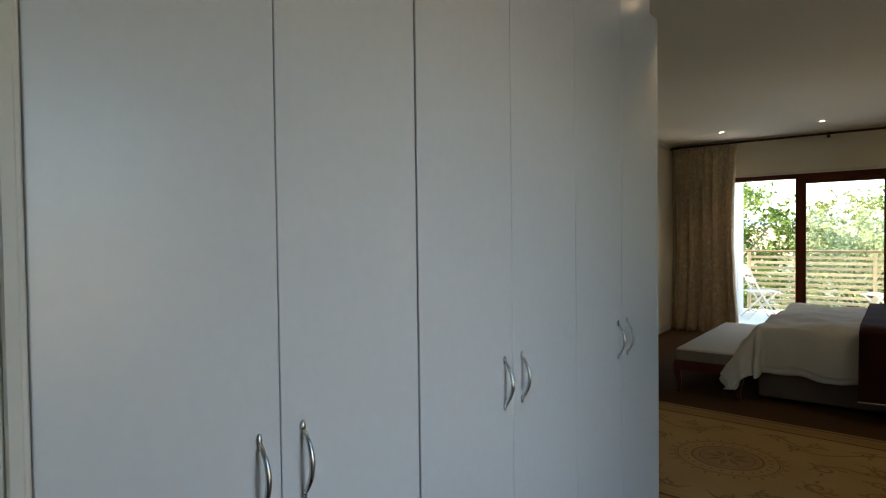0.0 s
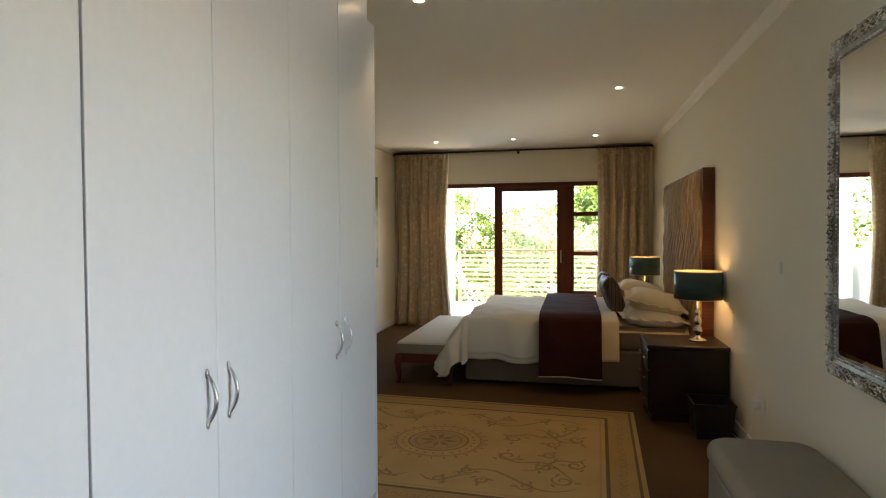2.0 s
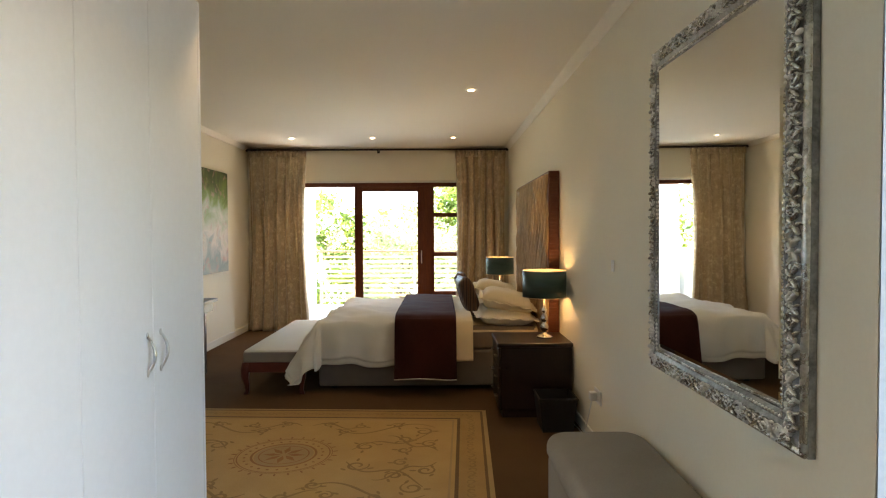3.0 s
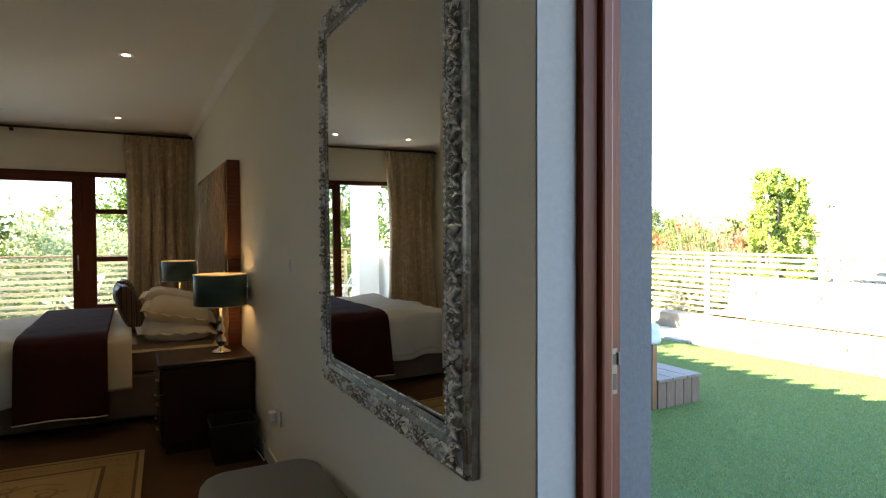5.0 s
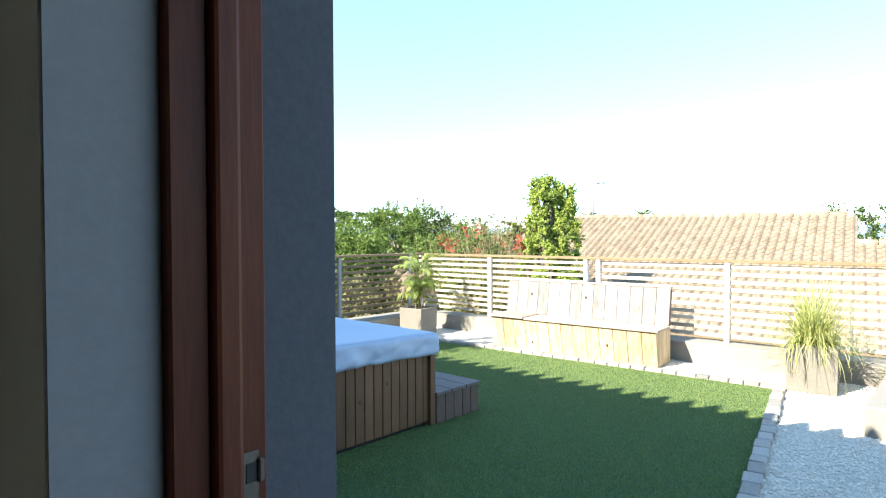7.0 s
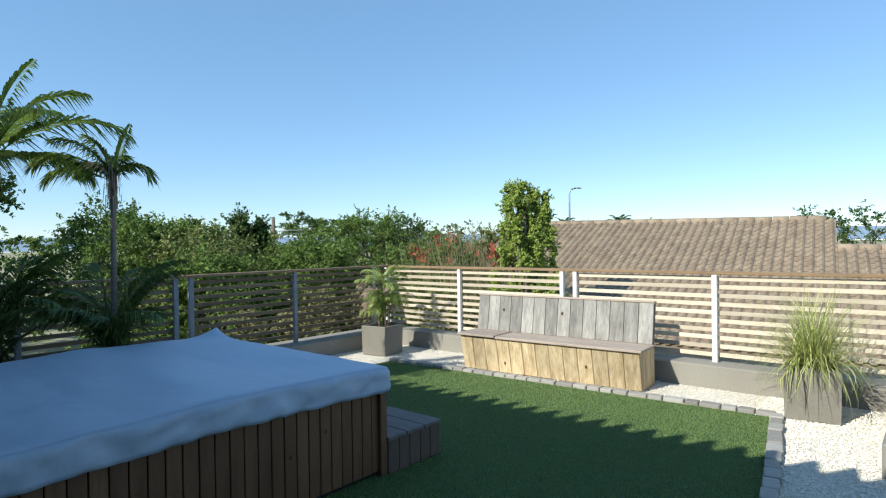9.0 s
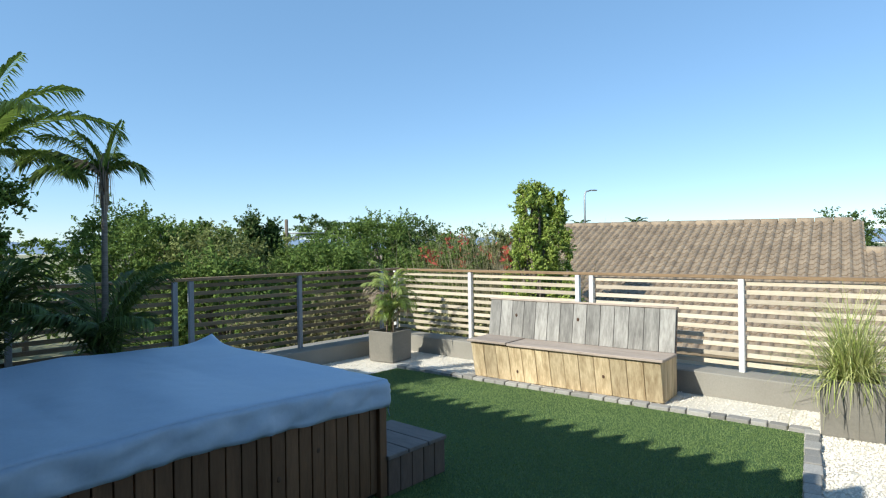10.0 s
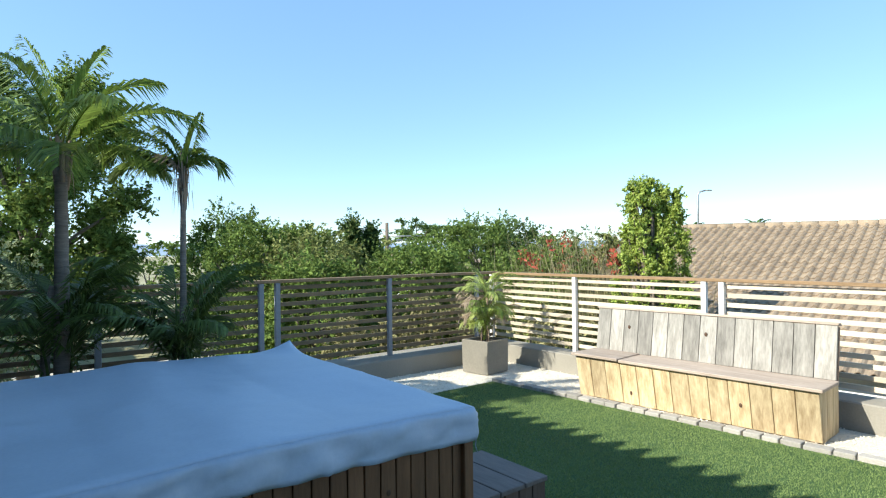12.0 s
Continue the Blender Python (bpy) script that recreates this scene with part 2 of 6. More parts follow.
# sunlight and haze are put into these pale leaf colours
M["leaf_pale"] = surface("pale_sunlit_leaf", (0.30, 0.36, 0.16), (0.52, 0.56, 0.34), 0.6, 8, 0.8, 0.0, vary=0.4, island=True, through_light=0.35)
M["strike"] = surface("dull_steel", (0.10, 0.085, 0.07), (0.18, 0.16, 0.14), 0.4, 60, 8, 0.03, metal=0.7)
# distance haze is put into the hills' blue
M["hill"] = surface("haze_tinted_mountain", (0.20, 0.27, 0.36), (0.26, 0.33, 0.42), 1.0, 0.01, 0.002, 0.0)
M["floor_tile"] = surface("pale_balcony_tile", (0.74, 0.72, 0.67), (0.82, 0.80, 0.75), 0.6, 40, 3, 0.08)
M["white_wood"] = surface("white_painted_wood", (0.70, 0.66, 0.56), (0.78, 0.74, 0.65), 0.5, 30, 4, 0.05)
M["lamp_metal"] = surface("galvanised_metal", (0.28, 0.29, 0.30), (0.38, 0.39, 0.40), 0.5, 30, 4, 0.05, metal=0.7)


def curtain_material():
    m, nt, bsdf = tree_of("damask_curtain_cloth")
    co = nt.nodes.new("ShaderNodeTexCoord")
    vor = node(nt, "TexVoronoi", Scale=11.0)
    wave = node(nt, "TexNoise", Scale=16.0, Detail=3.0, Distortion=1.4)
    weave = node(nt, "TexNoise", Scale=320.0, Detail=2.0)
    for n in (vor, wave, weave):
        nt.links.new(co.outputs["Object"], n.inputs["Vector"])
    pat = mix(nt, "MULTIPLY", 1.0, ramp(nt, vor.outputs[0], [(0.25, (1, 1, 1)), (0.42, (0.5, 0.5, 0.5))]),
              ramp(nt, wave.outputs[0], [(0.42, (0.35, 0.35, 0.35)), (0.58, (1, 1, 1))]))
    colour = mix(nt, "MIX", pat, (0.37, 0.275, 0.165), (0.60, 0.475, 0.315))
    nt.links.new(colour, bsdf.inputs["Base Color"])
    bsdf.inputs["Roughness"].default_value = 0.75
    bsdf.inputs["Sheen Weight"].default_value = 0.3
    b = nt.nodes.new("ShaderNodeBump")
    b.inputs["Strength"].default_value, b.inputs["Distance"].default_value = 0.15, 0.004
    nt.links.new(weave.outputs[0], b.inputs["Height"])
    nt.links.new(b.outputs[0], bsdf.inputs["Normal"])
    return m


def painting_material():
    m, nt, bsdf = tree_of("abstract_oil_paint")
    co = nt.nodes.new("ShaderNodeTexCoord")
    sep = nt.nodes.new("ShaderNodeSeparateXYZ")
    nt.links.new(co.outputs["Object"], sep.inputs[0])
    n1 = node(nt, "TexNoise", Scale=3.2, Detail=5.0, Distortion=0.8)
    n2 = node(nt, "TexNoise", Scale=9.0, Detail=6.0, Distortion=0.6)
    for n in (n1, n2):
        nt.links.new(co.outputs["Object"], n.inputs["Vector"])
    add = nt.nodes.new("ShaderNodeMath")
    add.operation = "MULTIPLY_ADD"
    add.inputs[1].default_value, add.inputs[2].default_value = 0.85, -0.2
    nt.links.new(n1.outputs[0], add.inputs[0])
    up = nt.nodes.new("ShaderNodeMath")
    up.operation = "MULTIPLY_ADD"
    up.inputs[1].default_value = 0.62
    nt.links.new(sep.outputs["Z"], up.inputs[0])
    nt.links.new(add.outputs[0], up.inputs[2])
    base = ramp(nt, up.outputs[0], [(0.14, (0.50, 0.52, 0.46)), (0.34, (0.26, 0.34, 0.36)), (0.52, (0.74, 0.66, 0.62)),
                                    (0.66, (0.50, 0.54, 0.42)), (0.80, (0.22, 0.31, 0.06)), (1.0, (0.07, 0.10, 0.03))])
    pink = ramp(nt, n2.outputs[0], [(0.56, (0, 0, 0)), (0.68, (0.6, 0.6, 0.6))])
    colour = mix(nt, "MIX", pink, base, (0.58, 0.30, 0.27))
    nt.links.new(colour, bsdf.inputs["Base Color"])
    bsdf.inputs["Roughness"].default_value = 0.45
    b = nt.nodes.new("ShaderNodeBump")
    b.inputs["Strength"].default_value, b.inputs["Distance"].default_value = 0.5, 0.006
    nt.links.new(n2.outputs[0], b.inputs["Height"])
    nt.links.new(b.outputs[0], bsdf.inputs["Normal"])
    return m


def stripe_material():
    m, nt, bsdf = tree_of("striped_brown_silk")
    co = nt.nodes.new("ShaderNodeTexCoord")
    w = node(nt, "TexWave", Scale=9.0, Distortion=0.15)
    nt.links.new(co.outputs["Object"], w.inputs["Vector"])
    nt.links.new(ramp(nt, w.outputs[0], [(0.3, (0.06, 0.028, 0.02)), (0.55, (0.24, 0.18, 0.12)), (0.8, (0.11, 0.05, 0.03))]), bsdf.inputs["Base Color"])
    bsdf.inputs["Roughness"].default_value = 0.5
    return m


def clear_glass():
    m, nt, bsdf = tree_of("clear_glass")
    for n in [n for n in nt.nodes if n.type == "BSDF_PRINCIPLED"]:
        nt.nodes.remove(n)
    tr, gl, fr, ms = (nt.nodes.new("ShaderNode" + k) for k in ("BsdfTransparent", "BsdfGlossy", "Fresnel", "MixShader"))
    tr.inputs[0].default_value = (0.94, 0.96, 0.95, 1)
    gl.inputs["Roughness"].default_value = 0.01
    fr.inputs[0].default_value = 1.45
    nt.links.new(fr.outputs[0], ms.inputs[0])
    nt.links.new(tr.outputs[0], ms.inputs[1])
    nt.links.new(gl.outputs[0], ms.inputs[2])
    nt.links.new(ms.outputs[0], nt.nodes["Material Output"].inputs[0])
    return m


def mirror_glass():
    m, nt, bsdf = tree_of("silvered_mirror")
    bsdf.inputs["Base Color"].default_value = (0.86, 0.88, 0.86, 1)
    bsdf.inputs["Metallic"].default_value, bsdf.inputs["Roughness"].default_value = 1.0, 0.012
    return m


M["curtain"], M["painting"], M["stripe"] = curtain_material(), painting_material(), stripe_material()
M["glass"], M["mirror"] = clear_glass(), mirror_glass()


# ---- mesh helpers ----
def link(name, bm, mat, parent=None, smooth=False, label=""):
    me = bpy.data.meshes.new(name)
    if isinstance(bm, tuple):
        me.from_pydata(*bm)
    else:
        bmesh.ops.recalc_face_normals(bm, faces=bm.faces)
        bm.to_mesh(me)
        bm.free()
    for mm in (mat if isinstance(mat, (list, tuple)) else [mat]):
        me.materials.append(M[mm])
    if smooth:
        me.polygons.foreach_set("use_smooth", [True] * len(me.polygons))
    ob = new(name, me)
    ob.parent = parent
    if label:
        ob["label"] = label
    return ob


def part(name, bm, mat, parent, label="", smooth=False):
    return link(name, bm, mat, parent, smooth, label)


def share(name, ob, parent, m, label=""):
    """Another piece on the same mesh."""
    o = new(name, ob.data)
    o.parent = parent
    o.matrix_basis = m
    return o


def thing(name, place, label, category, group="", turn=0, kind=""):
    e = new(name)
    e.empty_display_size = 0.1
    e.matrix_basis = pose(*place, 0, 0, turn)
    return tagged(e, label, category, group, kind)


def setting(name, bm, mat, label, category=""):
    return tagged(link(name, bm, mat), label, category or name.split("_")[0], "", "structure")


def bx(bm, x0, x1, y0, y1, z0, z1, bev=0.0, seg=1, m=None):
    vs = [bm.verts.new((x, y, z)) for x in (x0, x1) for y in (y0, y1) for z in (z0, z1)]
    fs = [bm.faces.new([vs[i] for i in q]) for q in ((0, 1, 3, 2), (4, 6, 7, 5), (0, 4, 5, 1), (2, 3, 7, 6), (0, 2, 6, 4), (1, 5, 7, 3))]
    if bev:
        es = list({e for f in fs for e in f.edges})
        r = bmesh.ops.bevel(bm, geom=es, offset=bev, segments=seg, affect="EDGES", profile=0.5)
        vs = list({v for f in r["faces"] for v in f.verts} | {v for v in vs if v.is_valid})
    if m is not None:
        for v in vs:
            v.co = m @ v.co
    return bm


def box(*a, **k):
    return bx(bmesh.new(), *a, **k)


def lathe(bm, profile, cx=0, cy=0, cz=0, seg=24, cap=True):
    rings = []
    for r, z in profile:
        rings.append([bm.verts.new((cx + r * math.cos(6.28319 * i / seg), cy + r * math.sin(6.28319 * i / seg), cz + z)) for i in range(seg)])
    for a, b in zip(rings, rings[1:]):
        for i in range(seg):
            bm.faces.new((a[i], a[(i + 1) % seg], b[(i + 1) % seg], b[i]))
    if cap:
        bm.faces.new(rings[0][::-1])
        bm.faces.new(rings[-1])
    return bm


def tube(bm, pts, rad, seg=8):
    pts = [Vector(p) for p in pts]
    rad = rad if isinstance(rad, (list, tuple)) else [rad] * len(pts)
    rings, side = [], None
    for i, p in enumerate(pts):
        d = (pts[min(i + 1, len(pts) - 1)] - pts[max(i - 1, 0)]).normalized()
        if side is None:
            side = d.orthogonal().normalized()
        side = (side - d * side.dot(d)).normalized()
        up = d.cross(side)
        rings.append([bm.verts.new(p + rad[i] * (math.cos(6.28319 * k / seg) * side + math.sin(6.28319 * k / seg) * up)) for k in range(seg)])
    for a, b in zip(rings, rings[1:]):
        for k in range(seg):
            bm.faces.new((a[k], a[(k + 1) % seg], b[(k + 1) % seg], b[k]))
    bm.faces.new(rings[0][::-1])
    bm.faces.new(rings[-1])
    return bm


def blob(bm, m, u=8, v=5, power=1.0):
    """An ellipsoid, or with power under 1 a squarer cushion, set by the matrix m."""
    def sp(a):
        return math.copysign(abs(a) ** power, a)
    rows = []
    for j in range(1, v):
        b = math.pi * j / v - math.pi / 2
        rows.append([bm.verts.new(m @ Vector((sp(math.cos(b)) * sp(math.cos(6.28319 * i / u)), sp(math.cos(b)) * sp(math.sin(6.28319 * i / u)), sp(math.sin(b))))) for i in range(u)])
    lo, hi = bm.verts.new(m @ Vector((0, 0, -1))), bm.verts.new(m @ Vector((0, 0, 1)))
    for a, b in zip(rows, rows[1:]):
        for i in range(u):
            bm.faces.new((a[i], a[(i + 1) % u], b[(i + 1) % u], b[i]))
    for i in range(u):
        bm.faces.new((lo, rows[0][(i + 1) % u], rows[0][i]))
        bm.faces.new((hi, rows[-1][i], rows[-1][(i + 1) % u]))
    return bm


def grid(nu, nv, fn):
    bm = bmesh.new()
    vs = [[bm.verts.new(fn(i / nu, j / nv)) for j in range(nv + 1)] for i in range(nu + 1)]
    for i in range(nu):
        for j in range(nv):
            bm.faces.new((vs[i][j], vs[i + 1][j], vs[i + 1][j + 1], vs[i][j + 1]))
    return bm


def thick(ob, t, offset=-1.0):
    md = ob.modifiers.new("thickness", "SOLIDIFY")
    md.thickness, md.offset = t, offset
    return ob


def wob(x, y, z=0.0, s=1.0):
    return noise.noise(Vector((x * s, y * s, z * s)))


# ---- large structure: the bedroom ----
XR, XO, XL, YF, ZC = 1.05, 1.38, -2.82, 8.72, 2.70      # right wall in and out, left wall, far wall, ceiling
DOOR0, DOOR1, DOORH = 0.20, 1.39, 2.16                  # terrace door in the right wall
OPEN0, OPEN1, OPENH = -2.25, 0.52, 2.21                 # balcony opening in the far wall
G = -0.135                                              # level of the terrace

setting("floor", box(-3.05, XR + 0.3, -2.4, YF + 0.22, -0.25, 0.0), "carpet", "dull brown cut-pile carpet over the whole bedroom floor")
setting("ceiling", box(-3.05, XO, -2.4, YF + 0.24, ZC, ZC + 0.18), "ceiling", "plain cream painted plaster ceiling with small downlights")
bm = box(XR, XO - 0.004, DOOR1, YF + 0.24, 0, ZC)
bx(bm, XR, XO - 0.004, -2.4, DOOR0, 0, ZC)
bx(bm, XR, XO - 0.004, DOOR0, DOOR1, DOORH, ZC)
setting("wall_right", bm, "wall", "cream plastered wall with a doorway to the terrace")
setting("wall_left", box(-3.05, XL, 2.72, YF + 0.24, 0, ZC), "wall", "cream plastered wall behind the console table")
bm = box(-3.05, OPEN0, YF, YF + 0.24, 0, ZC)
bx(bm, OPEN1, XR, YF, YF + 0.24, 0, ZC)
bx(bm, OPEN0, OPEN1, YF, YF + 0.24, OPENH, ZC)
setting("wall_far", bm, "wall", "cream plastered wall round the balcony doors")
setting("wall_behind", box(-3.05, XR, -2.6, -2.4, 0, ZC), "wall", "plain cream wall closing the dressing passage")
bm = box(-1.86, -1.76, -2.4, 2.72, 0, ZC)
bx(bm, -3.05, -1.76, 2.60, 2.72, 0, ZC)
bx(bm, -1.76, -1.12, -0.25, 0.05, 0, ZC)
setting("wall_inner", bm, "wall", "cream partition wall behind the wardrobes")
bm = box(XO - 0.004, XO, DOOR1, YF + 0.24, -3.2, ZC + 0.1)
bx(bm, XO - 0.004, XO, -9.0, DOOR0, -3.2, ZC + 0.1)
bx(bm, XO - 0.004, XO, DOOR0, DOOR1, DOORH, ZC + 0.1)
bx(bm, XO - 0.004, XO, DOOR0, DOOR1, -3.2, -0.02)
bx(bm, XR + 0.21, XO - 0.004, DOOR1 - 0.006, DOOR1 - 0.002, 0, DOORH)
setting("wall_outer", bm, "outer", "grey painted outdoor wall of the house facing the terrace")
bm = box(XR - 0.014, XR, DOOR1 + 0.02, YF, 0, 0.09, bev=0.004)
bx(bm, XL, XL + 0.014, 2.72, YF, 0, 0.09, bev=0.004)
bx(bm, XL + 0.014, OPEN0, YF - 0.014, YF, 0, 0.09, bev=0.004)
setting("baseboard", bm, "skirting", "cream painted low skirting board")
bm = bmesh.new()
for x0, x1, sgn in ((XR, XR - 0.06, 1), (XL, XL + 0.06, -1)):
    pts = [(x0, ZC - 0.055), (x0 + (x1 - x0) * 0.25, ZC - 0.05), (x0 + (x1 - x0) * 0.7, ZC - 0.022), (x1, ZC), (x0, ZC)]
    a = [bm.verts.new((x, 1.4 if sgn > 0 else 2.72, z)) for x, z in pts]
    b = [bm.verts.new((x, YF, z)) for x, z in pts]
    for i in range(5):
        bm.faces.new((a[i], a[(i + 1) % 5], b[(i + 1) % 5], b[i]))
setting("trim", bm, "ceiling", "plain cream ceiling cornice")

# terrace door frame: two-step hardwood jambs, head, threshold, strike plate
d = tagged(new("door_1"), "red-brown hardwood outer door frame, door swung away", "door", "", "structure")
for y, s in ((DOOR1, -1), (DOOR0, 1)):
    bm = box(XR + 0.105, XR + 0.148, min(y, y + s * 0.022), max(y, y + s * 0.022), 0.0, DOORH, bev=0.003)
    bx(bm, XR + 0.148, XR + 0.180, min(y, y + s * 0.036), max(y, y + s * 0.036), 0.0, DOORH, bev=0.006, seg=2)
    bx(bm, XR + 0.180, XR + 0.215, min(y, y + s * 0.022), max(y, y + s * 0.022), 0.0, DOORH, bev=0.003)
    jamb = part("jamb", bm, "meranti", d)
    if s < 0:
        part("strike_plate", box(XR + 0.183, XR + 0.203, y - 0.0238, y - 0.0215, 1.035, 1.135, bev=0.001), "strike", jamb, "small dull steel strike plate")
        part("latch_hole", box(XR + 0.187, XR + 0.200, y - 0.0250, y - 0.0236, 1.100, 1.122), "black_plastic", jamb)
        part("bolt_hole", box(XR + 0.187, XR + 0.200, y - 0.0250, y - 0.0236, 1.045, 1.080), "black_plastic", jamb)
        part("keeper", box(XR + 0.200, XR + 0.208, y - 0.029, y - 0.0215, 1.098, 1.126, bev=0.002), "strike", jamb)
        # thin lining added over the cream wall; doorway shade put into its grey
        part("plaster_reveal", box(XR + 0.002, XR + 0.104, y - 0.005, y - 0.001, 0.0, DOORH), "reveal", d, "plastered reveal with doorway shade put into its grey")
bm = box(XR + 0.105, XR + 0.215, DOOR0, DOOR1, DOORH - 0.05, DOORH - 0.002, bev=0.003)
part("head", bm, "meranti", d)
part("threshold", box(XR + 0.09, XO + 0.03, DOOR0, DOOR1, -0.018, 0.016, bev=0.005), "meranti", d)

# balcony doors: one leaf slid open behind the next, then a side light of small panes
w = tagged(new("window_1"), "red-brown hardwood balcony doors, one leaf slid open", "sliding door", "", "structure")
y0, y1 = YF + 0.03, YF + 0.13
part("head", box(OPEN0, OPEN1, y0, y1, 2.12, OPENH, bev=0.004), "meranti_h", w)
part("track", box(OPEN0, OPEN1, y0, y1, 0.0, 0.03, bev=0.004), "meranti_h", w)
part("jamb", box(OPEN0, OPEN0 + 0.06, y0, y1, 0.03, 2.12, bev=0.004), "meranti", w)
part("jamb", box(OPEN1 - 0.06, OPEN1, y0, y1, 0.03, 2.12, bev=0.004), "meranti", w)
leaf = tagged(part("door_leaf", box(-1.25, -1.13, y0 + 0.01, y0 + 0.06, 0.03, 2.12, bev=0.004), "meranti", w), "red-brown framed glass door leaf")
part("stile", box(-0.31, -0.19, y0 + 0.01, y0 + 0.06, 0.03, 2.12, bev=0.004), "meranti", leaf)
part("top_rail", box(-1.13, -0.31, y0 + 0.012, y0 + 0.058, 2.05, 2.12, bev=0.003), "meranti_h", leaf)
part("bottom_rail", box(-1.13, -0.31, y0 + 0.012, y0 + 0.058, 0.03, 0.22, bev=0.003), "meranti_h", leaf)
pane = part("pane", box(-1.13, -0.31, y0 + 0.032, y0 + 0.038, 0.22, 2.05), "glass", leaf)
pane.visible_shadow = False
handle = bmesh.new()
tube(handle, [(-0.25, y0 + 0.0, 0.98), (-0.25, y0 - 0.03, 1.0), (-0.25, y0 - 0.03, 1.14), (-0.25, y0 + 0.0, 1.16)], 0.008)
part("pull_handle", handle, "steel", leaf, smooth=True)
part("mullion", box(-0.20, -0.06, y0, y1, 0.03, 2.12, bev=0.004), "meranti", w)
zs = (0.03, 0.52, 1.11, 1.70, 2.12)
for a, b in zip(zs, zs[1:]):
    p = part("pane", box(-0.06, OPEN1 - 0.06, y0 + 0.05, y0 + 0.056, a + 0.02, b - 0.02), "glass", w)
    p.visible_shadow = False
for z in zs[1:4]:
    part("transom", box(-0.06, OPEN1 - 0.06, y0 + 0.02, y1 - 0.02, z - 0.03, z + 0.03, bev=0.003), "meranti_h", w)
part("sill", box(OPEN0 - 0.02, OPEN1 + 0.02, YF + 0.005, y0, -0.002, 0.022, bev=0.004), "floor_tile", w)
part("reveal_bead", box(OPEN0, OPEN1, YF + 0.004, y0 - 0.002, OPENH - 0.03, OPENH - 0.002, bev=0.003), "skirting", w)


# ---- bedroom things ----
def wardrobe_unit(y, W, place_label, edge=0.0012):
    u = thing("wardrobe", (-1.09, y, 0), place_label, "wardrobe", "row of wardrobes")
    bm = box(-0.62, -0.024, edge + 0.002, W - 0.002, 0.0, 2.50)
    part("carcass", bm, "wardrobe", u)
    part("plinth", box(-0.05, -0.018, edge + 0.002, W - 0.002, 0.0, 0.075), "wardrobe", u)
    for k in (0, 1):
        a, b = (edge, W / 2 - 0.0012) if k == 0 else (W / 2 + 0.0012, W - 0.0012)
        dr = part("door", box(-0.02, 0.0, a, b, 0.08, 2.495, bev=0.0025, seg=2), "wardrobe", u, "smooth white melamine door")
        hy = W / 2 + (-0.052 if k == 0 else 0.052)
        bm = bmesh.new()
        pts = [(0.031 * math.sin(math.pi * i / 12) ** 0.8, hy, 0.895 + 0.145 * i / 12) for i in range(13)]
        tube(bm, [(-0.001, hy, 0.895)] + pts[1:-1] + [(-0.001, hy, 1.04)], [0.004] + [0.0040 + 0.0022 * math.sin(math.pi * i / 12) for i in range(1, 12)] + [0.004], 8)
        for z in (0.895, 1.04):
            blob(bm, Matrix.Translation((0.003, hy, z)) @ Matrix.Diagonal((0.005, 0.007, 0.014, 1)), 8, 4)
        part("handle", bm, "steel", dr, "bowed brushed steel handle", smooth=True)
    return u


for y, W in ((0.07, 0.842), (0.912, 0.915), (1.827, 0.915)):
    wardrobe_unit(y, W, "tall white melamine wardrobe with two doors and bowed steel handles", 0.006 if y == 0.912 else 0.0012)
e = thing("wardrobe_end_panel", (-1.09, 2.744, 0), "plain white melamine panel closing the wardrobe row", "panel")
part("panel", box(-0.66, 0.0, 0.0, 0.028, 0.0, 2.50, bev=0.006, seg=2), "wardrobe", e)
e = thing("wardrobe_filler", (-1.09, 0.072, 2.50), "white filler board between the wardrobes and the ceiling", "panel")
part("board", box(-0.64, -0.03, 0.0, 2.672, 0.002, ZC - 2.50), "wardrobe", e)
e = thing("door_casing", (-1.10, 0.033, 0), "white moulded casing on the wall edge beside the wardrobes", "trim")
bm = box(-0.02, 0.012, -0.06, 0.036, 0.0, ZC - 0.002, bev=0.004)
bx(bm, 0.012, 0.022, -0.045, -0.02, 0.0, ZC - 0.004, bev=0.003)
bx(bm, 0.012, 0.022, 0.004, 0.026, 0.0, ZC - 0.004, bev=0.003)
part("casing", bm, "skirting", e)


